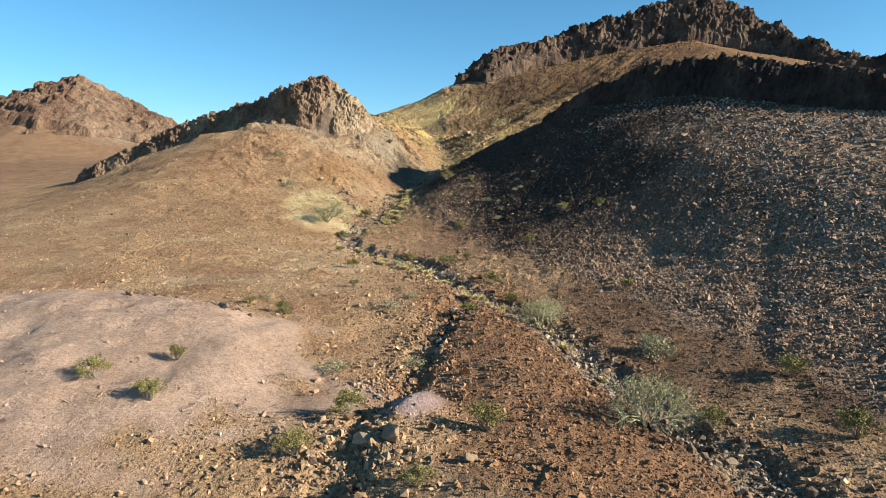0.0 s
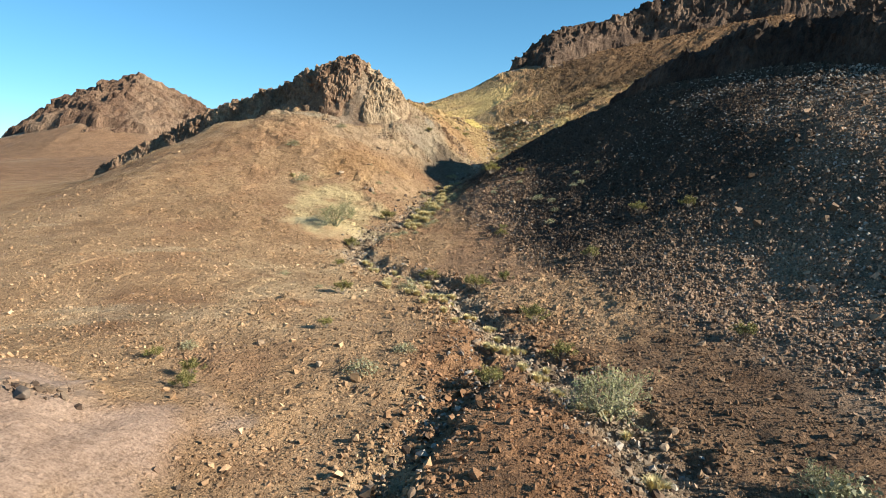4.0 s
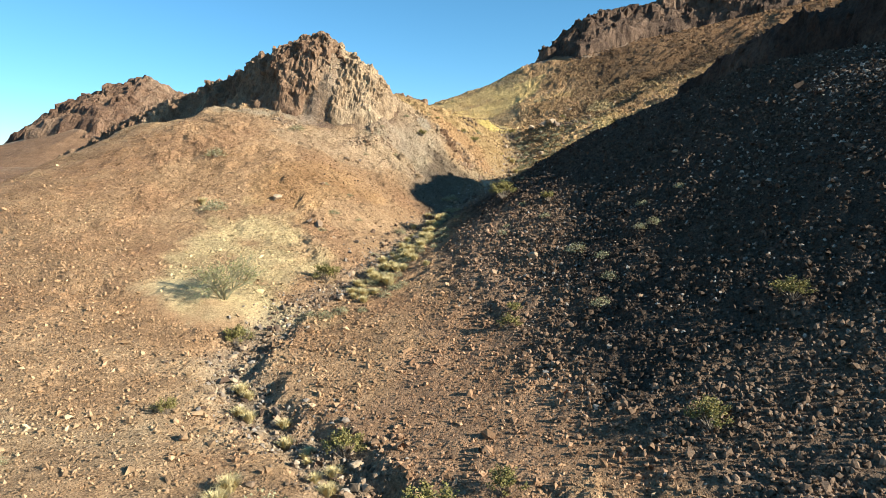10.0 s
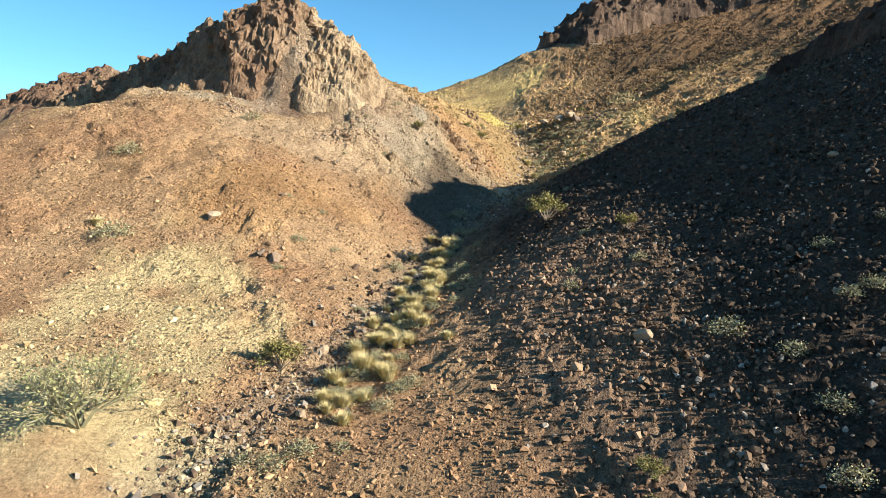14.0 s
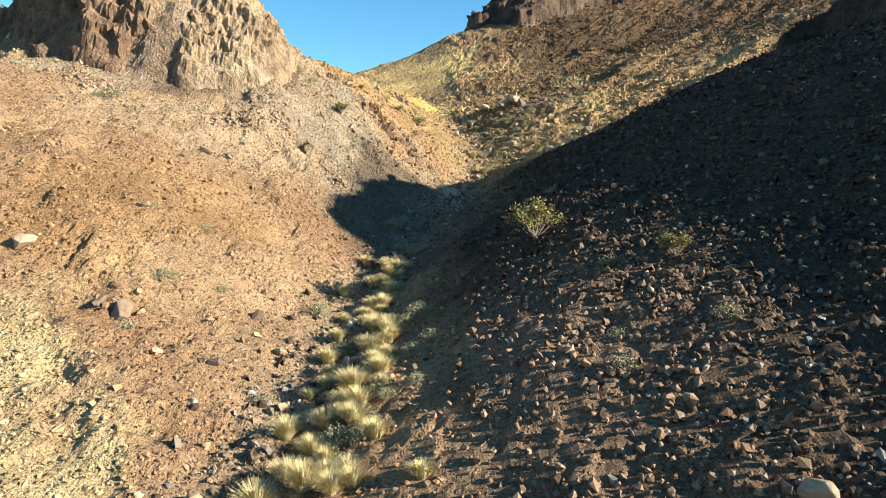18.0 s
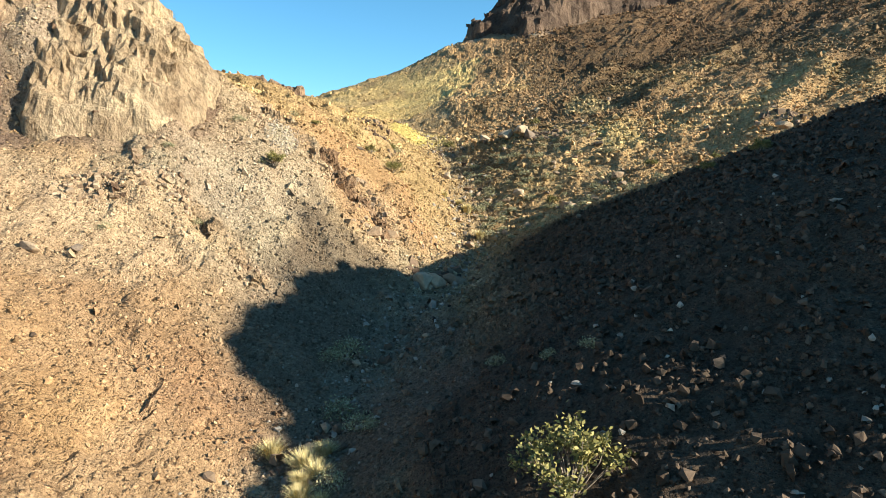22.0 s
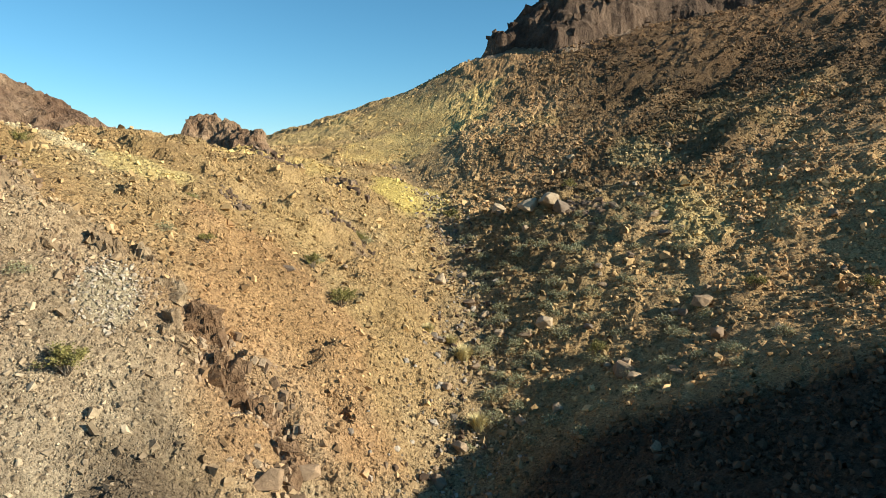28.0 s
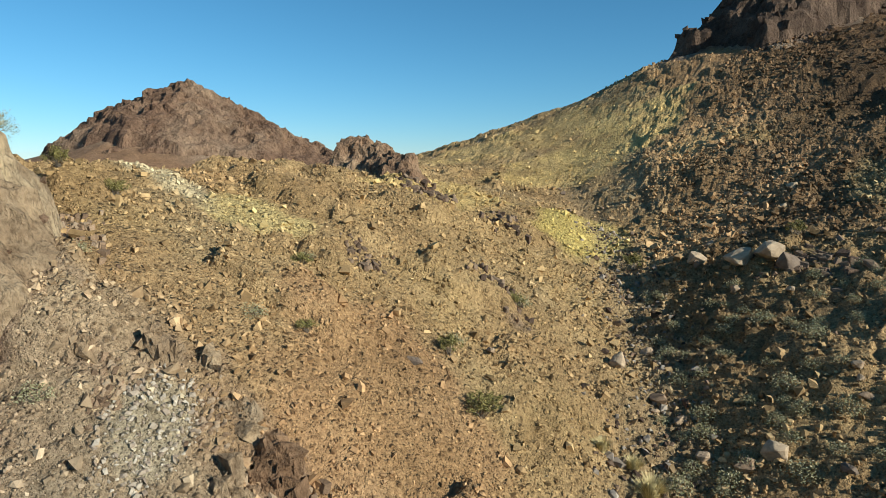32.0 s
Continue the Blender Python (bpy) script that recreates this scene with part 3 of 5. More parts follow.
def soil_colour(x, y, h, rock):
    """The soil colour by where it lies, darkened where the east slope and upper wash are shaded."""
    col = np.empty((len(x), 3))
    col[:] = (0.33, 0.205, 0.12)

    def lay(mask, rgb):
        col[:] = col * (1 - mask[:, None]) + np.array(rgb) * mask[:, None]
    lay(np.clip(0.5 + 0.9 * fbm(x, y, 0.12, 4, 101), 0, 1) * 0.6, (0.37, 0.25, 0.155))
    lay(np.clip(fbm(x, y, 0.3, 4, 103) * 2, 0, 1) * 0.6, (0.28, 0.155, 0.09))
    lay(blob(x, y, -13, 22, 9.5, 7) * 0.95, (0.345, 0.238, 0.188))
    lay(blob(x, y, -0.95, 19.5, 1.1, 1.4, 0), (0.29, 0.205, 0.195))
    lay(blob(x, y, 3, 25, 3.4, 17, 6) * 0.85, (0.235, 0.125, 0.07))
    lay(blob(x, y, 13, 33, 7, 16, -12) * 0.85, (0.15, 0.09, 0.058))
    lay(blob(x, y, -12.0, 64.3, 3.8, 6.2, 14) * np.clip(0.85 + 1.1 * fbm(x, y, 0.7, 4, 199), 0.15, 1) * 0.85, (0.48, 0.375, 0.215))
    lay(blob(x, y, -10.5, 59.2, 4.6, 1.7, -8) * np.clip(0.8 + 1.2 * fbm(x, y, 0.9, 4, 193), 0.2, 1) * 0.9, (0.475, 0.37, 0.215))
    lay(blob(x, y, -8.5, 47, 4.5, 9, 10) * np.clip(0.5 + 1.2 * fbm(x, y, 0.5, 3, 197), 0, 1) * 0.7, (0.44, 0.325, 0.21))
    lay(blob(x, y, -12.0, 75.5, 2.4, 4.5, -35) * 0.4, (0.34, 0.2, 0.09))
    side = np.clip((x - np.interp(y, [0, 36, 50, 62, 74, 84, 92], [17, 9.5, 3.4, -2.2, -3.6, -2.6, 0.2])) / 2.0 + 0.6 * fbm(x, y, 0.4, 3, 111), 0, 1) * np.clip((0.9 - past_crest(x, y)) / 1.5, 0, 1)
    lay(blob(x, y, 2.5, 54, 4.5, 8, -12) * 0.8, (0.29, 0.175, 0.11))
    # east slope: varnish darkened further as shade, then lighter over the sunlit toe and flank
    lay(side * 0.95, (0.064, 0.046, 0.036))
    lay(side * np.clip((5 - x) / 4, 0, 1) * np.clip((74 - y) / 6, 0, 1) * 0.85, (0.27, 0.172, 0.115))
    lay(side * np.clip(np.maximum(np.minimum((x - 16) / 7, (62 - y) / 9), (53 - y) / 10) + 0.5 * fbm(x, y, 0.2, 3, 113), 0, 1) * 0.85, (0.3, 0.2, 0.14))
    lay(np.clip(soft_box(x, -1, 60, 3) * np.clip((past_crest(x, y) - 0.2) / 1.5, 0, 1) * np.clip((y - 72) / 12, 0, 1), 0, 1) * 0.85, (0.38, 0.252, 0.15))
    lay(np.clip((y - 106 + 0.25 * x) / 8 + 0.8 * fbm(x, y, 0.2, 3, 185), 0, 1) * np.clip((x - 1) / 5, 0, 1) * 0.9, (0.25, 0.165, 0.105))
    lay(soft_box(x, 0, 26, 3) * np.clip((past_crest(x, y) - 0.5) / 2, 0, 1) * np.clip((128 - y) / 4, 0, 1) * np.clip(fbm(x, y, 0.3, 4, 181) * 2.5 - 0.1, 0, 1) * 0.4, (0.4, 0.31, 0.16))
    lay(np.clip((y - 112) / 14 + 0.5 * fbm(x, y, 0.15, 3, 183), 0, 1) * np.clip((x - 6) / 6, 0, 1) * 0.9, (0.075, 0.05, 0.034))
    lay(blob(x, y, 4, 101, 6, 9, -25) * 0.7, (0.31, 0.22, 0.135))
    chute = np.clip(fbm(0.75 * x - 0.65 * y, 0.12 * (0.65 * x + 0.75 * y), 0.28, 4, 141) * 2.2, -1, 1) * soft_box(x, -2, 60, 3) * soft_box(y, 98, 160, 5)
    col *= 1 + 0.3 * chute[:, None]
    lay(np.clip((np.hypot(x + 20, y - 60) - 75) / 40, 0, 1) * 0.95, (0.25, 0.148, 0.092))
    lay(np.clip(fbm(x, y, 0.03, 4, 171) * 3 - 1.0, 0, 1) * np.clip((np.hypot(x + 20, y - 60) - 75) / 40, 0, 1) * 0.5, (0.4, 0.29, 0.19))
    up = np.clip((y - 80) / 5, 0, 1) * np.clip((2 - x) / 4, 0, 1) * np.clip((x + 48) / 12, 0, 1)
    lay(up * 0.75, (0.325, 0.225, 0.142))
    lay(up * np.clip(fbm(x, y, 0.28, 4, 151) * 2.5, 0, 1) * 0.8, (0.33, 0.275, 0.21))
    lay(up * np.clip(fbm(x, y, 0.33, 4, 157) * 2.5 - 0.2, 0, 1) * 0.45, (0.4, 0.27, 0.135))
    lay(up * np.clip(fbm(x, y, 0.3, 4, 163) * 2.5 - 0.2, 0, 1) * 0.7, (0.27, 0.155, 0.09))
    lay(up * np.clip((y - 91) / 4, 0, 1) * 0.6, (0.35, 0.255, 0.15))
    lay(up * np.clip((y - 91) / 4, 0, 1) * np.clip(fbm(x, y, 0.35, 4, 167) * 2.5, 0, 1) * 0.5, (0.365, 0.265, 0.15))
    hump = blob(x, y, -3.2, 127.5, 9.0, 3.6, 47) + 0.6 * blob(x, y, -8, 133, 9, 3.5, 30)
    hump = hump * np.clip((6.5 - x + 0.3 * (y - 120)) / 5, 0, 1)
    lay(np.clip(hump, 0, 1) * np.clip(0.9 + 0.8 * fbm(x, y, 0.7, 4, 187), 0.25, 1) * 0.9, (0.54, 0.405, 0.2))
    lay(blob(x, y, -2.5, 112, 2.2, 3.0, 0) * 0.9, (0.52, 0.42, 0.17))
    lay(blob(x, y, 9.3, 103.6, 1.3, 2.8, 0) * 0.7, (0.44, 0.35, 0.19))
    lay(blob(x, y, 9.9, 113.4, 1.6, 3.0, 0) * 0.6, (0.38, 0.31, 0.19))
    lay(blob(x, y, -10.5, 98.6, 1.6, 1.3, 0) * 0.8, (0.5, 0.41, 0.22))
    lay(blob(x, y, -13.6, 98.8, 2.5, 0.8, -25) * 0.8, (0.48, 0.42, 0.32))
    lay(blob(x, y, -4.6, 93.2, 2.3, 4.2, 20) * 0.55, (0.33, 0.195, 0.12))
    lay(blob(x, y, -9, 112, 3, 4, 0) * 0.6, (0.5, 0.38, 0.18))
    lay(blob(x, y, -8.8, 89, 3.2, 3.2, 20) * 0.6, (0.35, 0.28, 0.225))
    lay(blob(x, y, -7.3, 90.6, 0.5, 0.7, 0) * 0.7, (0.38, 0.34, 0.28))
    # painted shade: deepens the ridge's shadow over the wash and lower bank
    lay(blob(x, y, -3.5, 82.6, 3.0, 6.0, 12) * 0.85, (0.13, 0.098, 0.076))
    wd = wash_distance(x, y)
    lay(np.clip((1.3 - wd) / 0.8 + 0.6 * fbm(x, y, 0.9, 3, 121), 0, 1) * np.interp(y, [50, 62], [0.75, 0.4]), (0.27, 0.22, 0.17))
    stripe = np.clip(fbm(0.35 * (0.94 * x + 0.34 * y), 1.7 * (0.94 * y - 0.34 * x), 0.3, 4, 191) * 3 - 1.0, 0, 1) * np.clip((-8 - x) / 5, 0, 1) * soft_box(y, 32, 66, 4)
    lay(stripe * 0.6, (0.45, 0.35, 0.24))
    lay(blob(x, y, -13, 83.2, 5.5, 2.0, 12) * 0.7, (0.38, 0.27, 0.18))
    col *= (1.2, 1.19, 1.1)
    col *= 1 + np.clip((y - 84) / 8, 0, 1)[:, None] * np.clip((x + 60) / 20, 0, 1)[:, None] * np.array([(0.05, 0.0, -0.13)])
    lay(rock * 0.9, (0.3, 0.21, 0.14))
    lay(rock * np.clip(fbm(x, y, 0.5, 4, 131) * 2.2, 0, 1) * 0.7, (0.4, 0.3, 0.21))
    lay(rock * np.clip(fbm(x, y, 0.35, 4, 137) * 2.2, 0, 1) * 0.7, (0.16, 0.095, 0.065))
    return col


def build_ground():
    gx = spaced(-22, 13, 0.15, 40, 0.42, 4200)
    gy = spaced(12, 112, 0.17, 152, 0.42, 4200)
    xx, yy = np.meshgrid(gx, gy)
    x, y = xx.ravel(), yy.ravel()
    h, rock = land(x, y)
    fade = np.clip((np.hypot(x, y) - 450) / 500, 0, 1)
    h = h * (1 - fade) + 4 * fade
    nx, ny = len(gx), len(gy)
    i = np.arange((ny - 1) * (nx - 1))
    a = (i // (nx - 1)) * nx + i % (nx - 1)
    faces = np.stack([a, a + 1, a + nx + 1, a + nx], 1)
    me = bpy.data.meshes.new("ground")
    me.vertices.add(len(x))
    me.vertices.foreach_set("co", np.stack([x, y, h], 1).ravel())
    me.loops.add(faces.size)
    me.loops.foreach_set("vertex_index", faces.ravel())
    me.polygons.add(len(faces))
    me.polygons.foreach_set("loop_start", np.arange(len(faces)) * 4)
    me.update(calc_edges=True)
    me.polygons.foreach_set("use_smooth", ruggedness(x, y)[faces[:, 0]] < 0.3)
    col = np.ones((len(x), 4))
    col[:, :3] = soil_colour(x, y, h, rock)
    col[:, 3] = 1 - 0.85 * np.maximum.reduce([blob(x, y, -13, 22, 9.5, 7), blob(x, y, -11.3, 58.6, 3.6, 1.6, -12), blob(x, y, -0.95, 19.5, 1.1, 1.4, 0)])
    at = me.attributes.new("soil", "FLOAT_COLOR", "POINT")
    at.data.foreach_set("color", col.ravel())
    me.materials.append(SOIL)
    return tagged(new("ground", me), "stony tan and rust-brown desert ground with hills and a dry wash", "ground", kind="structure"), gx, gy, h.reshape(ny, nx)


GROUND, GRID_X, GRID_Y, GRID_H = build_ground()


def height(x, y):
    """Height of the built ground at arrays of places."""
    x, y = np.atleast_1d(np.asarray(x, float)), np.atleast_1d(np.asarray(y, float))
    i = np.clip(np.searchsorted(GRID_X, x) - 1, 0, len(GRID_X) - 2)
    j = np.clip(np.searchsorted(GRID_Y, y) - 1, 0, len(GRID_Y) - 2)
    u, v = (x - GRID_X[i]) / (GRID_X[i + 1] - GRID_X[i]), (y - GRID_Y[j]) / (GRID_Y[j + 1] - GRID_Y[j])
    return (GRID_H[j, i] * (1 - u) + GRID_H[j, i + 1] * u) * (1 - v) + (GRID_H[j + 1, i] * (1 - u) + GRID_H[j + 1, i + 1] * u) * v


def noise3(x, y, z, scale, octaves, seed, ridge=False):
    """Uneven rock in three dimensions, about -1 to 1."""
    out, amp, total = 0.0, 1.0, 0.0
    for o in range(octaves):
        zz = z * scale + 3.1 * o
        iz = np.floor(zz)
        f = zz - iz
        f = f * f * (3 - 2 * f)
        a = value_noise(x * scale + 37.7 * iz, y * scale - 51.3 * iz, seed + o)
        b = value_noise(x * scale + 37.7 * (iz + 1), y * scale - 51.3 * (iz + 1), seed + o)
        v = 2 * (a * (1 - f) + b * f) - 1
        out = out + amp * (1 - 2.6 * np.abs(v) if ridge else v)
        total, amp, scale = total + amp, amp * 0.55, scale * 2.05
    return out / total


def cells(x, y, z, seed):
    """A random number for each block of broken rock."""
    ix, iy, iz = np.floor(x), np.floor(y), np.floor(z)
    best, pick = np.full(len(x), 1e9), np.zeros(len(x))
    for a in (-1, 0, 1):
        for b in (-1, 0, 1):
            for c in (-1, 0, 1):
                cx, cy, cz = ix + a, iy + b, iz + c
                qx, qy = cx + 131 * cz, cy + 71 * cz
                d = (cx + lattice(qx, qy, seed) - x) ** 2 + (cy + lattice(qx, qy, seed + 1) - y) ** 2 + (cz + lattice(qx, qy, seed + 2) - z) ** 2
                near = d < best
                best[near], pick[near] = d[near], lattice(qx, qy, seed + 3)[near]
    return pick


# shapes of broken rock
BOX_V = np.array([(x, y, z) for x in (-1, 1) for y in (-1, 1) for z in (-1, 1)]) * 0.7
BOX_F = np.array([0, 1, 3, 0, 3, 2, 4, 6, 7, 4, 7, 5, 0, 4, 5, 0, 5, 1, 2, 3, 7, 2, 7, 6, 0, 2, 6, 0, 6, 4, 1, 5, 7, 1, 7, 3]).reshape(-1, 3)
OCT_V = np.array([(1, 0, 0), (-1, 0, 0), (0, 1, 0), (0, -1, 0), (0, 0, 1), (0, 0, -1)])
OCT_F = np.array([0, 2, 4, 2, 1, 4, 1, 3, 4, 3, 0, 4, 2, 0, 5, 1, 2, 5, 3, 1, 5, 0, 3, 5]).reshape(-1, 3)

CHUNK_V = np.array([(math.cos(1.571 * k + 0.785 * (k > 3)) * (1.0 if k < 4 else 0.68), math.sin(1.571 * k + 0.785 * (k > 3)) * (1.0 if k < 4 else 0.68), -0.6 if k < 4 else 0.6) for k in range(8)])
CHUNK_F = np.array([f for k in range(4) for f in ((k, (k + 1) % 4, 4 + k), ((k + 1) % 4, 4 + (k + 1) % 4, 4 + k))] + [(4, 5, 6), (4, 6, 7)])
WEDGE_V = np.array([(-0.9, -0.8, -0.6), (0.9, -0.8, -0.6), (0.1, 0.9, -0.6), (-0.8, -0.6, 0.6), (0.8, -0.7, 0.6), (0.0, 0.7, 0.6)])
WEDGE_F = np.array([0, 2, 1, 3, 4, 5, 0, 1, 4, 0, 4, 3, 1, 2, 5, 1, 5, 4, 2, 0, 3, 2, 3, 5]).reshape(-1, 3)


def turns(rng, n, upright=0.0):
    """n random rotations; upright keeps them nearer to a turn about z."""
    q = rng.normal(size=(n, 4))
    q[:, 1:3] *= 1 - upright
    q /= np.linalg.norm(q, axis=1)[:, None]
    w, x, y, z = q.T
    return np.stack([1 - 2 * (y * y + z * z), 2 * (x * y - z * w), 2 * (x * z + y * w), 2 * (x * y + z * w), 1 - 2 * (x * x + z * z), 2 * (y * z - x * w),
                     2 * (x * z - y * w), 2 * (y * z + x * w), 1 - 2 * (x * x + y * y)], 1).reshape(n, 3, 3)


def build_cliff(name, key, step, margin, label, materials, cuts=(), hollows=(), groove=(), crags=1500, crag=0.09):
    """A craggy rock mass along its crest, standing proud of the ground."""
    crest, fall, rough, scale = ROCK[key]
    c = np.array(crest)
    gx, gy = np.arange(c[:, 0].min() - margin, c[:, 0].max() + margin, step), np.arange(c[:, 1].min() - margin, c[:, 1].max() + margin, step)
    xx, yy = np.meshgrid(gx, gy)
    x, y = xx.ravel(), yy.ravel()
    r = rock_top(x, y, crest, fall, rough, scale)
    lift = (r - smooth_land(x, y)) / rough
    weight, bold = np.clip((lift - 0.12) / 0.6, 0, 1), np.clip((lift - 0.2) / 2.0, 0.15, 1)
    hy, hx = np.gradient(r.reshape(xx.shape), step)
    n = np.stack([-hx.ravel(), -hy.ravel(), np.full(len(x), 0.8)], 1)
    n /= np.linalg.norm(n, axis=1)[:, None]
    z = r
    k = 0.75 / rough
    lean = z + 0.35 * x
    push = rough * (0.22 * noise3(x, y, lean * 0.8, 0.6 * k, 3, 301, True) + 0.2 * noise3(x, y, z, 1.5 * k, 4, 305, True) + 0.16 * noise3(x, y, z, 4.5 * k, 3, 307)) - 0.2 * rough
    push += rough * (0.26 * cells(x * 0.75 * k, y * 0.75 * k, (z + 0.5 * x) * 0.6 * k, 401) + 0.32 * cells(x * 2.0 * k, y * 2.0 * k, (z + 0.5 * x) * 1.7 * k, 411) + 0.26 * cells(x * 5 * k, y * 5 * k, (z + 0.5 * x) * 4 * k, 421) - 0.4)
    dig = np.zeros(len(x))
    for hxp, hyp, rad, deep in hollows:
        dig += deep * np.exp(-(((x - hxp) ** 2 + (y - hyp) ** 2) / rad**2) ** 2)
    if groove:
        dig += 1.5 * np.exp(-((line_distance(x, y, groove) + 0.2 * fbm(x, y, 1.5, 2, 33)) / 0.5) ** 2)
    p = np.stack([x, y, z], 1) + n * (push * np.minimum(weight, bold) - dig)[:, None]
    p[:, 2] -= (1 - weight) * 0.9 * rough
    nx, ny = len(gx), len(gy)
    i = np.arange((ny - 1) * (nx - 1))
    q = (i // (nx - 1)) * nx + i % (nx - 1)
    faces = np.stack([q, q + 1, q + nx + 1, q + nx], 1)
    faces = faces[weight[faces].max(1) > 0]
    root = new(name)
    root.location = p[faces[0, 0]]
    where = p[faces[:, 0], 0] + 0.8 * rough * fbm(p[faces[:, 0], 1], p[faces[:, 0], 2], 0.5, 3, 311)
    for n_part, (lo, hi) in enumerate(zip((-1e4, *cuts), (*cuts, 1e4))):
        block = faces[(where >= lo) & (where < hi)]
        used, back = np.unique(block, return_inverse=True)
        block = back.reshape(-1, 4)
        me = bpy.data.meshes.new("buttress")
        me.vertices.add(len(used))
        me.vertices.foreach_set("co", (p[used] - p[faces[0, 0]]).ravel())
        me.loops.add(block.size)
        me.loops.foreach_set("vertex_index", block.ravel())
        me.polygons.add(len(block))
        me.polygons.foreach_set("loop_start", np.arange(len(block)) * 4)
        me.update(calc_edges=True)
        me.polygons.foreach_set("use_smooth", np.zeros(len(block), bool))
        me.materials.append(materials[n_part % len(materials)])
        new("buttress", me).parent = root
    if not crags:
        return tagged(root, label, "rock")
    # loose crags and broken blocks all over the face
    rng = np.random.default_rng(len(x))
    spots = np.flatnonzero(weight > 0.35)
    spots = spots[rng.integers(0, len(spots), crags)]
    size = rough * np.minimum(crag * np.exp(rng.normal(0, 0.55, crags)), 4 * crag)
    v = BOX_V[None] + rng.uniform(-0.42, 0.42, (crags, 8, 3))
    v = v * np.stack([rng.uniform(0.6, 1.2, crags), rng.uniform(0.5, 1.0, crags), rng.uniform(0.7, 1.5, crags)], 1)[:, None, :]
    v = np.einsum("nij,nkj->nki", turns(rng, crags, 0.75), v) * (size[:, None, None] * 0.6)
    v += (p[spots] - n[spots] * 0.1 * rough - p[faces[0, 0]])[:, None, :]
    f = BOX_F[None] + (np.arange(crags) * 8)[:, None, None]
    me = bpy.data.meshes.new("broken_face")
    me.from_pydata(v.reshape(-1, 3), [], f.reshape(-1, 3).tolist())
    me.materials.append(materials[0])
    tagged(new("broken_face", me), "broken blocks and crags standing out of the face", kind="stuff").parent = root
    return tagged(root, label, "rock")


build_cliff("rocky_peak", "split_peak", 0.125, 8, "craggy split brown rock peak with shadowed hollows at its foot", (CLIFF, CLIFF, CLIFF, PALE_CLIFF), (-30, -21, -14.9), [(-16.4, 86.0, 0.75, 1.7), (-15.1, 85.7, 0.65, 1.6), (-13.1, 85.2, 0.5, 1.1), (-12.2, 85.0, 0.45, 0.9), (-20.5, 84.6, 0.8, 1.2), (-22.6, 85.4, 0.7, 1.1), (-18.9, 85.0, 0.6, 1.0)],
            [(-14.3, 89.4), (-14.4, 87.9), (-15.3, 86.7), (-16.2, 85.8)], crags=6000, crag=0.075)
build_cliff("saddle_outcrop", "saddle_outcrop", 0.14, 3, "small dark broken outcrop on the saddle", (CLIFF,), crags=250)
for key, label, rock in (("scree_ledge", "grey-brown bedrock ledge ringing the pale scree", PALE_CLIFF), ("rust_ledge", "rust-brown broken bedrock ledge on the bank", RUST_CLIFF),
                         ("pale_ledge", "pale shattered bedrock ledge on the bank", PALE_CLIFF), ("foot_ledge", "brown bedrock ledge below the peak", CLIFF),
                         ("upper_ledge", "small brown bedrock ledge on the upper bank", CLIFF), ("saddle_ledge", "dark bedrock ledge below the saddle outcrop", CLIFF)):
    build_cliff("bedrock_ledge", key, 0.07, 1.6, label, (rock,), crags=260, crag=0.5)
build_cliff("ridge_cliff", "right_cliff", 0.3, 7, "dark jagged cliff band along the ridge crest", (DARK_CLIFF,), (19, 27, 35), crags=4000, crag=0.13)
build_cliff("rim_cliff", "rim_cliff", 0.45, 15, "jagged dark brown cliffs crowning the high mountain", (RIM_CLIFF,), (16, 36, 55, 72), crags=8000, crag=0.15)
build_cliff("distant_mountain", "far_peak", 1.2, 60, "distant craggy brown desert mountain under blue sky", (FAR_CLIFF,), (-190, -150, -125), crags=0)

# ---- loose stones ----
def stone_field(name, x, y, size, material, label, category, rng, shape="box", flat=0.7, sink=0.25, upright=0.0):
    """Many angular stones lying on the ground, as one mesh."""
    base_v, base_f = {"box": (BOX_V, BOX_F), "oct": (OCT_V, OCT_F), "wedge": (WEDGE_V, WEDGE_F), "chunk": (CHUNK_V, CHUNK_F)}[shape]
    n, k = len(x), len(base_v)
    v = base_v[None] + rng.uniform(-0.3, 0.3, (n, k, 3)) * {"wedge": 0.8, "chunk": 0.9}.get(shape, 1.4)
    v = v * np.stack([rng.uniform(0.7, 1.5, n), rng.uniform(0.6, 1.1, n), rng.uniform(0.7, 1.1, n) * flat], 1)[:, None, :]
    v = np.einsum("nij,nkj->nki", turns(rng, n, 0.65 if shape == "chunk" else upright), v) * (size[:, None, None] * 0.5)
    z = height(x, y) + size * (0.5 * flat * 0.7 - sink * 0.5)
    v += np.stack([x, y, z], 1)[:, None, :]
    f = base_f[None] + (np.arange(n) * k)[:, None, None]
    me = bpy.data.meshes.new(name)
    me.vertices.add(n * k)
    me.vertices.foreach_set("co", v.ravel())
    me.loops.add(f.size)
    me.loops.foreach_set("vertex_index", f.ravel())
    me.polygons.add(n * len(base_f))
    me.polygons.foreach_set("loop_start", np.arange(n * len(base_f)) * 3)
    me.update(calc_edges=True)
    me.polygons.foreach_set("use_smooth", np.zeros(n * len(base_f), bool))
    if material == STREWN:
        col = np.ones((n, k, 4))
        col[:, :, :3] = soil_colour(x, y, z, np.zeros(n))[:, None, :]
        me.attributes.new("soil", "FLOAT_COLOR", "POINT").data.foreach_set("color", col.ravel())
    me.materials.append(material)
    return tagged(new(name, me), label, category, kind="stuff")


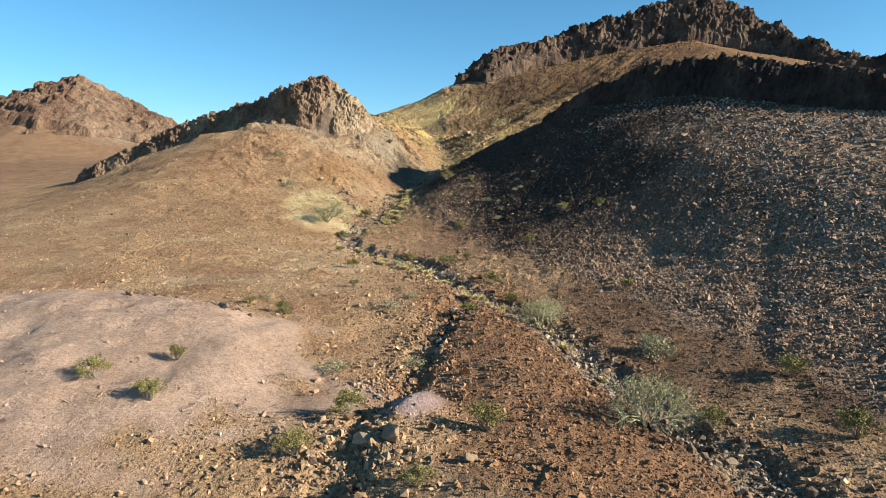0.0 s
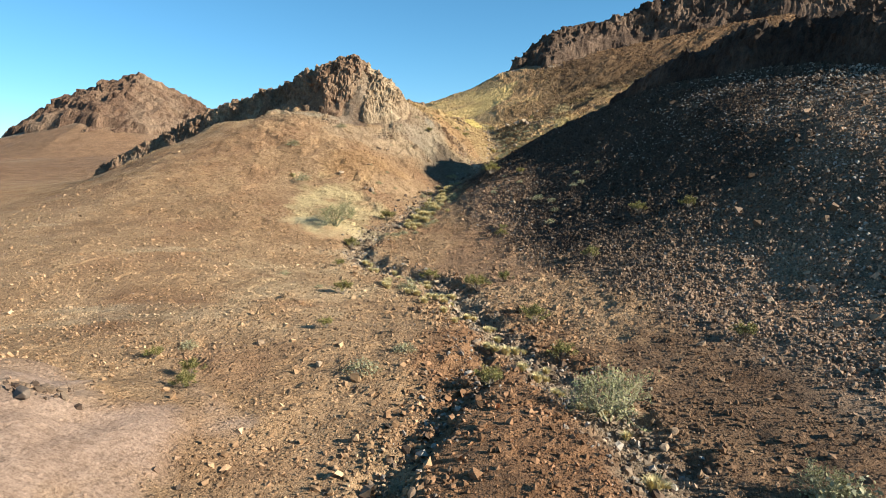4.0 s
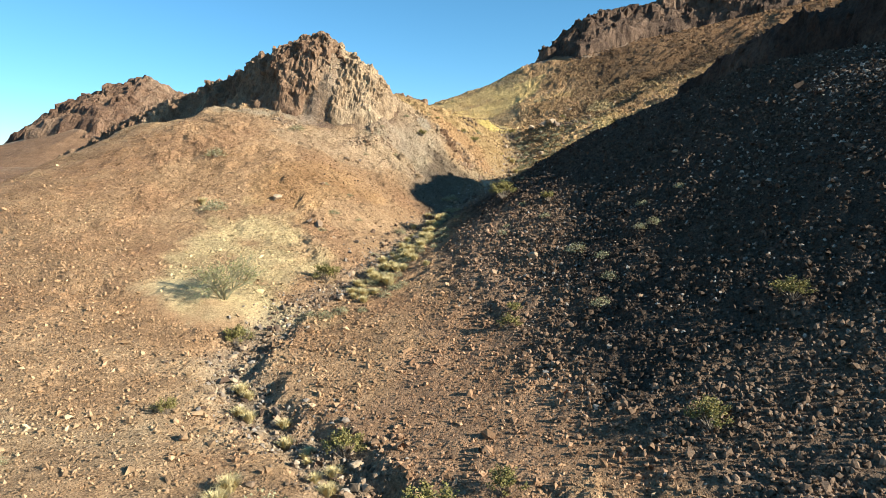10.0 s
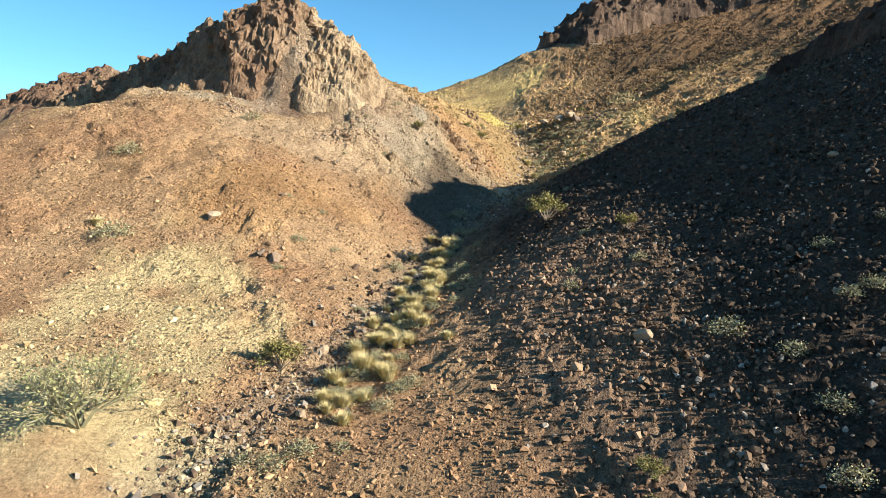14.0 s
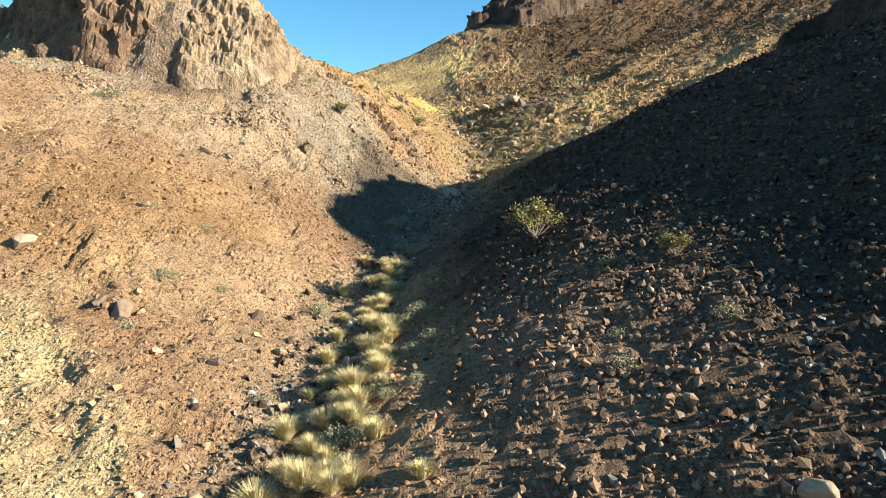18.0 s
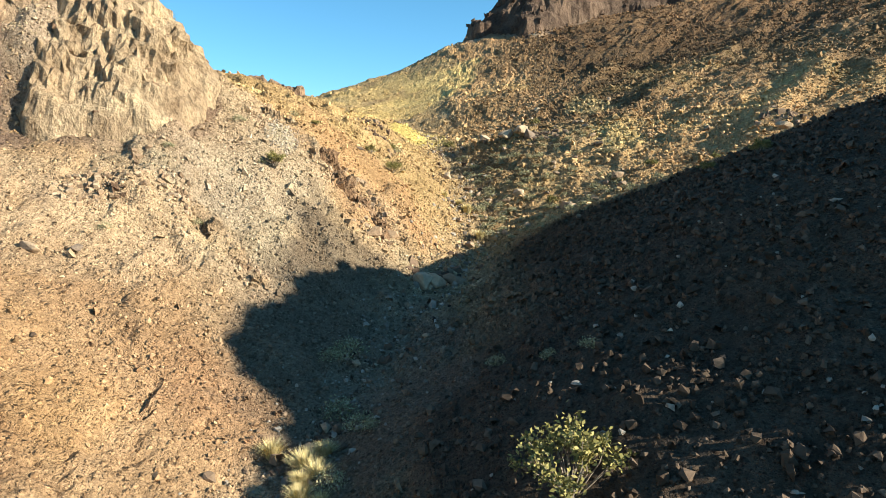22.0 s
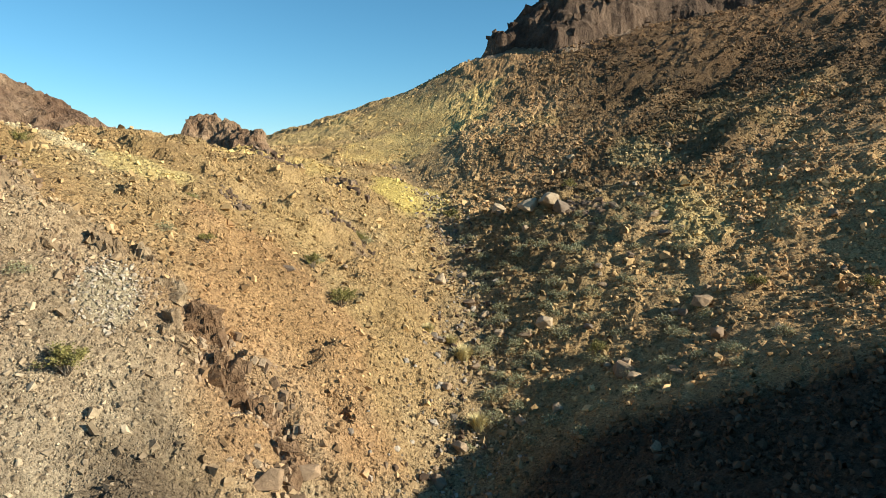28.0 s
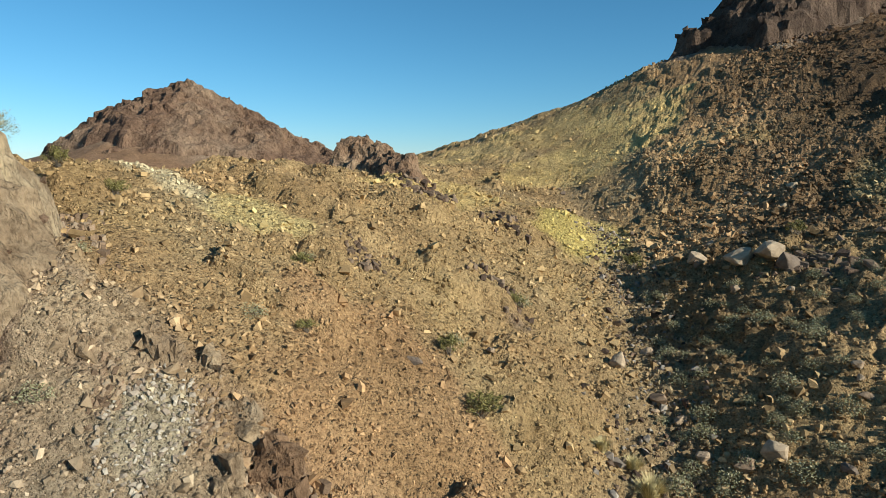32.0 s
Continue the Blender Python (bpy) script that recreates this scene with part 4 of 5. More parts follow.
def strewn(rng, n, x0, x1, y0, y1, density):
    """n tries in a rectangle, kept by how thickly stones lie there."""
    x, y = rng.uniform(x0, x1, n), rng.uniform(y0, y1, n)
    keep = rng.uniform(0, 1, n) < density(x, y)
    return x[keep], y[keep]


def sizes(rng, n, typical, spread, largest):
    return np.minimum(typical * np.exp(rng.normal(0, spread, n)), largest)


def bareness(x, y, seed=223, scale=0.25):
    return np.clip(0.55 + 1.1 * fbm(x, y, scale, 4, seed), 0.06, 1)


def scatter_stones():
    rng = np.random.default_rng(5)
    west = lambda x, y: (1 - right_side(x, y)) * off_soft(x, y)
    # the varnished talus of the east slope, from pebbles to boulders, tinted with its painted shade
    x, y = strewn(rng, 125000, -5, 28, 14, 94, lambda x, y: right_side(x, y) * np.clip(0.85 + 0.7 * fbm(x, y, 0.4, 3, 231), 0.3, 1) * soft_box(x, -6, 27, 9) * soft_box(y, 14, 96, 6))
    stone_field("talus_stones", x, y, sizes(rng, len(x), 0.09, 0.4, 0.22), STREWN, "varnished angular stones on the east slope, coloured darker for its shade", "stones", rng, "chunk", 1.15, 0.0)
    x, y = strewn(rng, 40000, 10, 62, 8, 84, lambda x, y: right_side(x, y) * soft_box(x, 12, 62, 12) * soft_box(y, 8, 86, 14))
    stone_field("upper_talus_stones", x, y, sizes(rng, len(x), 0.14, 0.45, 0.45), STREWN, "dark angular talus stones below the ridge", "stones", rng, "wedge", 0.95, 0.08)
    # light grey stones, their pale colour standing in for sun-caught tops
    x, y = strewn(rng, 42000, -2, 42, 30, 82, lambda x, y: np.interp(y, [66, 74], [1, 0.3]) * right_side(x, y) * bareness(x, y, 241) * soft_box(y, 28, 84, 10) * soft_box(x, -3, 44, 10) * np.interp(x, [3, 8, 18], [0.7, 0.35, 1]))
    stone_field("light_stones", x, y, sizes(rng, len(x), 0.09, 0.4, 0.2) * np.interp(x, [10, 25], [1, 1.5]), SCREE_STONE, "lighter stones among the dark talus, pale as if sunlit", "stones", rng, "chunk", 0.8, 0.1)
    # rusty grit and stones of the west slopes and the foreground
    x, y = strewn(rng, 110000, -24, 18, 10, 66, lambda x, y: np.where(x > 2.5, np.clip((20 - x) / 6, 0, 1), west(x, y) * bareness(x, y) ** 1.3) * soft_box(x, -25, 22, 6) * soft_box(y, 4, 66, 8))
    stone_field("rust_pebbles", x, y, sizes(rng, len(x), 0.055, 0.5, 0.22), STREWN, "small rusty angular stones on the foreground soil", "stones", rng, "oct", 0.85, 0.1)
    x, y = strewn(rng, 85000, -28, 3, 54, 96, lambda x, y: west(x, y) * bareness(x, y, 227) * soft_box(x, -29, 6, 7) * soft_box(y, 54, 99, 8))
    stone_field("slope_stones", x, y, sizes(rng, len(x), 0.05, 0.5, 0.22), STREWN, "rust-brown stones strewn over the sunlit hillside", "stones", rng, "chunk", 0.85, 0.1)
    x, y = strewn(rng, 40000, -54, 4, 8, 92, lambda x, y: west(x, y) * bareness(x, y, 229, 0.12) ** 1.5 * soft_box(x, -54, 20, 16) * soft_box(y, 0, 100, 9) * np.interp(y, [64, 72], [1, 0.3]))
    stone_field("hill_rocks", x, y, sizes(rng, len(x), 0.08, 0.45, 0.26), STREWN, "larger brown rocks on the sunlit hillside", "stones", rng, "wedge", 0.85, 0.12)
    # the bed of the wash and of the side gully
    x, y = strewn(rng, 80000, -12, 12, 11, 114, lambda x, y: np.maximum(near_wash(x, y, 1.1), 0.8 * near_gully(x, y, 0.8)))
    half = rng.uniform(0, 1, len(x)) < 0.5
    stone_field("wash_cobbles", x[half], y[half], sizes(rng, half.sum(), 0.075, 0.55, 0.3), SCREE_STONE, "grey and tan cobbles in the dry wash", "stones", rng, "chunk", 0.85, 0.15)
    stone_field("wash_rocks", x[~half], y[~half], sizes(rng, (~half).sum(), 0.085, 0.55, 0.4), BROWN_STONE, "dark angular rocks in the dry wash", "stones", rng, "chunk", 0.85, 0.15)
    x, y = strewn(rng, 34000, -8, 12, 11, 60, lambda x, y: np.maximum(near_wash(x, y, 2.6), near_gully(x, y, 2.0)) * bareness(x, y, 239, 0.6) * off_soft(x, y))
    stone_field("bank_rubble", x, y, sizes(rng, len(x), 0.09, 0.55, 0.36), STREWN, "broken rusty rubble on the banks of the wash", "stones", rng, "chunk", 0.9, 0.1)
    x, y = strewn(rng, 9000, -10, -4.5, 87.5, 94, lambda x, y: 0.8 * blob(x, y, -7.3, 90.6, 0.55, 0.9, 0))
    stone_field("pale_scree", x, y, sizes(rng, len(x), 0.06, 0.45, 0.16), PALE_STONE, "patch of pale broken scree below the rock face", "stones", rng, "chunk", 0.8, 0.15)
    # the head of the valley and the far slope
    x, y = strewn(rng, 50000, -19, 3, 86, 128, lambda x, y: np.clip(0.65 + 1.0 * fbm(x, y, 0.5, 4, 261), 0.15, 1) * soft_box(x, -20, 4, 3) * soft_box(y, 85, 130, 5) * np.interp(y, [106, 114], [1, 0.35]))
    stone_field("bank_gravel", x, y, sizes(rng, len(x), 0.062, 0.55, 0.3), STREWN, "rust-brown gravel and stones on the upper bank", "stones", rng, "wedge", 0.9, 0.1)
    x, y = strewn(rng, 52000, -3, 30, 88, 128, lambda x, y: np.clip((x + 1) / 3, 0.1, 1) * np.clip(0.65 + 1.0 * fbm(x, y, 0.35, 4, 251), 0.15, 1) * soft_box(x, -4, 32, 6) * soft_box(y, 84, 130, 6) * np.clip((past_crest(x, y) - 0.3) / 1.0, 0, 1))
    stone_field("valley_rocks", x, y, sizes(rng, len(x), 0.085, 0.5, 0.36), STREWN, "brown boulders and rocks over the far slope", "stones", rng, "chunk", 0.95, 0.08)
    x, y = strewn(rng, 60000, -16, 55, 100, 158, lambda x, y: np.clip(0.55 + 1.2 * fbm(x, y, 0.16, 4, 257), 0.08, 1) * soft_box(x, -16, 60, 8) * soft_box(y, 100, 160, 12) * (1 - 0.75 * blob(x, y, -3.2, 127.5, 9.0, 3.6, 47)) * np.clip((x - 0.2 * (y - 120)) / 6, 0.12, 1))
    stone_field("far_slope_rocks", x, y, sizes(rng, len(x), 0.14, 0.45, 0.42), STREWN, "dark rocks strewn over the distant slope", "stones", rng, "wedge", 0.95, 0.08)


scatter_stones()


# ---- plants and boulders ----
def part(name, bm, material, parent, label=""):
    me = bpy.data.meshes.new(name)
    bm.to_mesh(me)
    bm.free()
    me.materials.append(material)
    ob = new(name, me)
    ob.parent = parent
    return tagged(ob, label) if label else ob


def rod(bm, a, b, r0, r1):
    """A thin three-sided stem from a to b."""
    a, b = Vector(a), Vector(b)
    d = (b - a).normalized()
    u = d.orthogonal().normalized()
    w = d.cross(u)
    ring = []
    for p, r in ((a, r0), (b, r1)):
        ring.append([bm.verts.new(p + r * (math.cos(k * 2.0944) * u + math.sin(k * 2.0944) * w)) for k in range(3)])
    for k in range(3):
        bm.faces.new((ring[0][k], ring[0][(k + 1) % 3], ring[1][(k + 1) % 3], ring[1][k]))


def leaf(bm, p, rng, size, up=0.3):
    d = Vector(rng.normal(size=3))
    d.z = abs(d.z) * 0.5 + up
    d.normalize()
    s = d.orthogonal().normalized()
    s = Matrix.Rotation(rng.uniform(0, 6.28), 3, d) @ s
    p = Vector(p)
    v = [bm.verts.new(q) for q in (p, p + d * size * 0.5 + s * size * 0.28, p + d * size, p + d * size * 0.5 - s * size * 0.28)]
    bm.faces.new(v)


BARK = stone_material("grey_bark", [(0.0, (0.16, 0.13, 0.1)), (1.0, (0.3, 0.25, 0.19))], 12)
PALE_TWIG = stone_material("pale_twig", [(0.0, (0.25, 0.23, 0.13)), (1.0, (0.42, 0.385, 0.24))], 12)
CREOSOTE_LEAF = leaf_material("creosote_leaf", [(0.0, (0.11, 0.098, 0.03)), (0.6, (0.23, 0.2, 0.065)), (1.0, (0.35, 0.3, 0.12))])
GREY_LEAF = leaf_material("grey_leaf", [(0.0, (0.2, 0.185, 0.09)), (0.6, (0.33, 0.305, 0.17)), (1.0, (0.45, 0.41, 0.26))])
STRAW = leaf_material("dry_grass", [(0.0, (0.36, 0.28, 0.12)), (0.5, (0.58, 0.47, 0.22)), (1.0, (0.74, 0.63, 0.36))])
PALO_LEAF = leaf_material("palo_leaf", [(0.0, (0.21, 0.205, 0.085)), (1.0, (0.37, 0.35, 0.17))])


def creosote_bush(seed):
    """An open bush of leaning stems with small olive leaves at their ends, 1 m high."""
    rng = np.random.default_rng(seed)
    root = new("creosote_bush")
    stems, leaves = bmesh.new(), bmesh.new()
    for _ in range(26):
        a, lean = rng.uniform(0, 6.28), rng.uniform(0.1, 0.75)
        top = Vector((math.cos(a) * lean, math.sin(a) * lean, rng.uniform(0.6, 1.0) * (1.1 - 0.35 * lean)))
        mid = top * 0.55 + Vector((rng.normal(0, 0.05), rng.normal(0, 0.05), 0.02))
        rod(stems, (rng.normal(0, 0.03), rng.normal(0, 0.03), -0.05), mid, 0.014, 0.009)
        rod(stems, mid, top, 0.009, 0.004)
        for _ in range(72):
            t = rng.uniform(0.25, 1.0)
            leaf(leaves, mid.lerp(top, t) + Vector(rng.normal(0, 0.055, 3)), rng, rng.uniform(0.045, 0.09))
    part("stem", stems, BARK, root, "thin grey-brown stems")
    part("foliage", leaves, CREOSOTE_LEAF, root)
    return tagged(root, "olive-green creosote bush growing in stony desert soil", "bush", "creosote bushes")


def grey_shrub(seed):
    """A low dome of small grey-green leaves, 1 m high."""
    rng = np.random.default_rng(seed)
    root = new("grey_shrub")
    stems, leaves = bmesh.new(), bmesh.new()
    for _ in range(16):
        a, e = rng.uniform(0, 6.28), rng.uniform(0.35, 1.4)
        rod(stems, (0, 0, -0.05), (math.cos(a) * math.cos(e) * 0.8, math.sin(a) * math.cos(e) * 0.8, math.sin(e) * 0.7), 0.02, 0.006)
    for _ in range(640):
        a, e, r = rng.uniform(0, 6.28), math.asin(rng.uniform(0.02, 1)), rng.uniform(0.6, 1.0) * (1 + 0.2 * math.sin(3 * rng.uniform(0, 6)))
        leaf(leaves, (math.cos(a) * math.cos(e) * r * 0.85, math.sin(a) * math.cos(e) * r * 0.85, math.sin(e) * r * 0.8), rng, rng.uniform(0.07, 0.15))
    part("stem", stems, BARK, root)
    part("foliage", leaves, GREY_LEAF, root)
    return tagged(root, "low rounded grey-green desert shrub among stones", "shrub", "grey shrubs")


def grass_tuft(seed):
    """A thick tuft of dry bent blades, 1 m high, with older broken blades at its foot."""
    rng = np.random.default_rng(seed)
    root = new("grass_tuft")
    for name, n, low, high, mat, label in (("seed_crown", 620, 0.03, 1.0, STRAW, ""), ("dead_base", 90, 0.6, 0.9, BARK, "grey-brown dead blades at the base")):
        bm = bmesh.new()
        for _ in range(n):
            a, lean = rng.uniform(0, 6.28), rng.uniform(low, high)
            ln = rng.uniform(0.6, 1.05) if name == "seed_crown" else rng.uniform(0.25, 0.5)
            out = Vector((math.cos(a), math.sin(a), 0))
            p0 = out * rng.uniform(0, 0.2) - Vector((0, 0, 0.05))
            p1 = p0 + (out * lean * 0.6 + Vector((0, 0, 1))).normalized() * ln * 0.55
            p2 = p1 + (out * lean * 1.7 + Vector((0, 0, 1))).normalized() * ln * 0.5
            s = Vector((-math.sin(a), math.cos(a), 0)) * rng.uniform(0.007, 0.013)
            v = [bm.verts.new(q) for q in (p0 - s, p0 + s, p1 + s, p1 - s, p2)]
            bm.faces.new(v[:4])
            bm.faces.new((v[3], v[2], v[4]))
        part(name, bm, mat, root, label)
    return tagged(root, "straw-yellow tuft of dry bunch grass in the wash", "grass", "dry grass tufts")


def palo_verde(seed):
    """A many-stemmed thorny tree, nearly leafless, 1 m high."""
    rng = np.random.default_rng(seed)
    root = new("palo_verde")
    twigs, leaves = bmesh.new(), bmesh.new()

    def grow(p, d, ln, r, level):
        d = d.normalized()
        q = p + d * ln
        rod(boughs[-1] if level < 2 else twigs, p, q, r, r * 0.65)
        if level >= 2:
            for _ in range(1):
                leaf(leaves, p.lerp(q, rng.uniform(0.3, 1)) + Vector(rng.normal(0, 0.02, 3)), rng, rng.uniform(0.02, 0.04))
        if level < 4:
            for _ in range(4 if level < 2 else 3):
                grow(p.lerp(q, rng.uniform(0.55, 1)), d + Vector(rng.normal(0, 0.5, 3)) + Vector((0, 0, 0.12)), ln * rng.uniform(0.6, 0.85), r * 0.55, level + 1)
    boughs = []
    for k in range(6):
        boughs.append(bmesh.new())
        a = k * 1.05 + rng.normal(0, 0.2)
        grow(Vector((0, 0, -0.04)), Vector((math.cos(a) * 0.7, math.sin(a) * 0.7, 0.9)), 0.3, 0.016, 0)
    for bm in boughs:
        part("stem", bm, PALE_TWIG, root)
    part("twig_crown", twigs, PALE_TWIG, root, "pale bare thorny twigs")
    part("foliage", leaves, PALO_LEAF, root)
    return tagged(root, "pale grey-green leafless palo verde beside the dry wash", "tree", "palo verdes")


def boulder(seed, material):
    """An angular block broken along flat faces, 1 m across."""
    rng = np.random.default_rng(seed)
    bm = bmesh.new()
    for _ in range(16):
        v = Vector(rng.normal(size=3)).normalized()
        bm.verts.new((v.x * 0.52 * rng.uniform(0.85, 1.15), v.y * 0.42 * rng.uniform(0.8, 1.15), v.z * 0.4 * rng.uniform(0.8, 1.1)))
    hull = bmesh.ops.convex_hull(bm, input=bm.verts)
    bmesh.ops.delete(bm, geom=list({g for g in hull["geom_interior"] if isinstance(g, bmesh.types.BMVert)}), context="VERTS")
    bmesh.ops.bevel(bm, geom=bm.edges[:], offset=0.018, segments=1, affect="EDGES")
    me = bpy.data.meshes.new("boulder")
    bm.to_mesh(me)
    bm.free()
    me.materials.append(material)
    return new("boulder", me)


def plant(makers, places, rng, wide=1.0, sink=0.02):
    """Copies of a few plants at x, y with the given heights."""
    for i, (x, y, size) in enumerate(places):
        z = float(height(x, y)[0]) - sink
        s = max(size, 0.18)
        m = pose(x, y, z, 0, 0, rng.uniform(0, 360)) @ Matrix.Diagonal((s * wide * rng.uniform(0.9, 1.15), s * wide * rng.uniform(0.9, 1.15), s, 1))
        ob = makers[i % len(makers)]
        if i < len(makers):
            ob.matrix_basis = m
        else:
            c = copy_thing(ob, pose(0, 0, 0))
            c.matrix_basis = m


# x, y and height of each plant and boulder, from the lower wash up the valley
CREOSOTE_LOW = [
    (-10.6, 19.1, 0.52), (-8.6, 18.3, 0.50), (-8.9, 21.1, 0.42), (-2.9, 18.9, 0.60), (1.2, 17.5, 0.63), (-4.0, 16.6, 0.53), (-0.6, 14.9, 0.41), (12.4, 22.5, 0.61), (11.8, 17.7, 0.64),
    (8.2, 18.9, 0.52), (-10.0, 33.0, 0.34), (-8.0, 31.7, 0.43), (-7.6, 30.5, 0.40), (-5.1, 36.9, 0.36), (3.1, 40.5, 0.65), (3.9, 36.0, 0.52), (1.4, 32.4, 0.54), (10.0, 53.9, 0.52),
    (6.6, 49.3, 0.56), (10.6, 37.0, 0.52), (-6.1, 43.3, 0.52), (-2.6, 49.8, 0.55), (0.3, 46.4, 0.67), (1.8, 47.4, 0.47), (12.6, 52.4, 0.55), (-8.1, 50.4, 0.39), (-8.8, 56.5, 0.63),
    (1.5, 57.1, 0.42), (1.6, 58.2, 0.32),
]
CREOSOTE_HIGH = [
    (-7.6, 63.6, 0.70), (0.4, 74.0, 0.83), (3.1, 70.0, 0.49), (-7.2, 88.8, 0.47), (8.4, 85.0, 0.39), (7.5, 86.7, 0.34), (-0.3, 109.3, 0.66), (4.2, 96.3, 0.46), (9.4, 97.8, 0.45),
    (11.9, 96.1, 0.41), (5.3, 108.8, 0.49), (-3.4, 95.9, 0.55), (-4.5, 97.3, 0.47), (-8.2, 97.0, 0.31), (-6.6, 94.2, 0.28), (-3.8, 102.0, 0.43),
]
GREY_LOW = [
    (8.8, 26.0, 0.82), (-1.1, 25.0, 0.45), (-4.1, 23.8, 0.53), (-9.4, 34.3, 0.33), (-2.8, 32.9, 0.51), (-1.7, 34.8, 0.36), (-8.9, 57.2, 0.50), (-16.3, 69.6, 0.73), (-10.1, 46.5, 0.29),
    (-7.5, 44.1, 0.21), (-3.3, 46.2, 0.61), (4.2, 62.3, 0.44), (7.4, 62.1, 0.33), (5.3, 59.1, 0.33), (4.8, 57.4, 0.35), (5.2, 60.9, 0.32), (7.3, 64.5, 0.28), (6.8, 62.0, 0.27),
    (8.9, 64.5, 0.25), (-19.0, 75.4, 0.64), (2.9, 66.8, 0.28), (0.8, 66.2, 0.31), (1.0, 67.3, 0.21), (1.7, 70.7, 0.25), (-6.0, 73.6, 0.42), (-10.0, 72.6, 0.32), (-16.3, 83.6, 0.54),
    (-11.3, 75.2, 0.22),
]
GREY_MIDDLE = [
    (-8.5, 73.0, 0.20), (-10.0, 70.2, 0.27), (-9.7, 75.2, 0.22), (-3.8, 68.5, 0.29), (-3.6, 67.9, 0.23), (-3.0, 68.2, 0.23), (-3.8, 80.5, 0.44), (-3.2, 79.5, 0.38), (-6.4, 68.5, 0.24),
    (-3.4, 72.3, 0.28), (-3.9, 83.1, 0.51), (-4.3, 82.6, 0.35), (-7.5, 93.7, 0.27), (-8.8, 85.2, 0.24), (-10.1, 86.7, 0.20), (-10.7, 83.5, 0.22), (-0.1, 79.6, 0.23), (0.9, 78.4, 0.21),
    (1.6, 77.9, 0.20), (1.0, 95.4, 0.33), (1.8, 96.0, 0.37), (1.5, 99.4, 0.35), (2.3, 98.4, 0.30), (3.3, 98.9, 0.27), (6.5, 97.3, 0.32), (5.0, 97.2, 0.25),
]
GREY_HIGH = [
    (0.8, 97.7, 0.37), (3.2, 95.3, 0.26), (2.5, 97.0, 0.28), (4.4, 93.1, 0.25), (1.0, 94.3, 0.34), (3.0, 92.2, 0.24), (-4.6, 98.0, 0.29), (-3.7, 102.3, 0.39), (-8.3, 97.4, 0.25),
    (6.5, 96.5, 0.27), (3.5, 100.5, 0.34), (1.6, 100.1, 0.35), (1.9, 98.0, 0.36), (0.8, 103.3, 0.35), (1.1, 101.6, 0.35), (4.5, 102.2, 0.34), (3.4, 103.5, 0.33), (4.6, 99.5, 0.37),
    (3.4, 97.9, 0.37), (-10.1, 92.1, 0.23), (-8.7, 89.9, 0.25),
]
TUFTS_LOW = [
    (-7.1, 53.2, 0.43), (-4.5, 46.4, 0.44), (-2.0, 42.9, 0.43), (-0.9, 41.3, 0.36), (-2.0, 44.7, 0.36), (-3.2, 46.3, 0.39), (-4.5, 47.0, 0.48), (-4.3, 45.8, 0.42), (-6.5, 51.8, 0.41),
    (-6.7, 52.9, 0.38), (-2.6, 44.7, 0.39), (-3.1, 44.9, 0.37), (-5.4, 63.7, 0.62), (-4.7, 63.3, 0.57), (-5.9, 67.2, 0.51), (-5.3, 60.9, 0.41), (-5.6, 70.8, 0.54), (-4.6, 71.2, 0.49),
]
TUFTS_HIGH = [
    (-4.5, 67.9, 0.48), (-4.4, 74.3, 0.54), (-4.5, 78.2, 0.55), (-3.2, 65.0, 0.34), (-17.7, 70.4, 0.50), (-4.0, 76.6, 0.36), (-4.9, 76.3, 0.49), (-4.2, 72.3, 0.46), (-4.1, 71.2, 0.41),
    (-5.5, 72.0, 0.38), (-4.3, 69.7, 0.45), (-4.7, 68.7, 0.58), (-5.4, 69.2, 0.37), (-5.4, 70.0, 0.35), (-5.7, 68.7, 0.31), (-0.1, 97.2, 0.61), (0.3, 94.0, 0.55), (-0.5, 97.8, 0.40),
    (-1.2, 97.7, 0.40),
]
BOULDERS_LOW = [
    (2.3, 62.8, 0.43), (0.6, 62.0, 0.39), (6.1, 56.9, 0.24), (9.6, 69.4, 0.29), (-13.5, 72.2, 0.57), (-10.3, 70.7, 0.59), (2.8, 60.2, 0.26), (-10.9, 70.8, 0.34), (-11.4, 74.9, 0.32),
    (-11.7, 81.7, 0.44), (-10.9, 82.4, 0.33), (-9.0, 69.4, 0.26), (-2.4, 72.3, 0.15), (-6.5, 70.8, 0.34), (-7.6, 69.1, 0.28), (-1.9, 88.2, 0.95), (-1.4, 88.2, 0.68), (-0.7, 88.5, 0.65),
    (4.6, 94.8, 0.73), (7.3, 95.3, 0.50), (16.0, 97.8, 0.70), (15.2, 98.9, 0.39), (-3.7, 89.5, 0.59), (-3.1, 90.2, 0.49), (7.1, 97.6, 0.39), (4.8, 95.4, 0.45), (4.7, 94.1, 0.39),
    (2.7, 94.0, 0.36),
]
BOULDERS_HIGH = [
    (1.7, 93.9, 0.30), (5.6, 93.5, 0.37), (4.1, 90.1, 0.30), (7.7, 97.6, 0.61), (0.1, 93.3, 0.44), (4.1, 106.9, 1.03), (3.3, 106.9, 0.87), (1.8, 107.8, 0.64), (-0.6, 101.9, 0.56),
    (0.4, 100.8, 0.56), (2.9, 98.3, 0.64), (6.7, 105.4, 0.42), (5.1, 99.9, 0.32), (-4.9, 95.9, 0.27), (-3.7, 98.3, 0.23), (4.7, 106.4, 0.82), (13.1, 41.2, 0.40), (8.9, 36.3, 0.32),
    (-4.4, 33.4, 0.30), (-7.0, 34.9, 0.33), (15.6, 35.7, 0.38), (-13.1, 26.7, 0.38), (-8.8, 25.6, 0.41), (-1.4, 16.9, 0.62), (-2.2, 17.1, 0.56), (0.7, 15.7, 0.37),
]
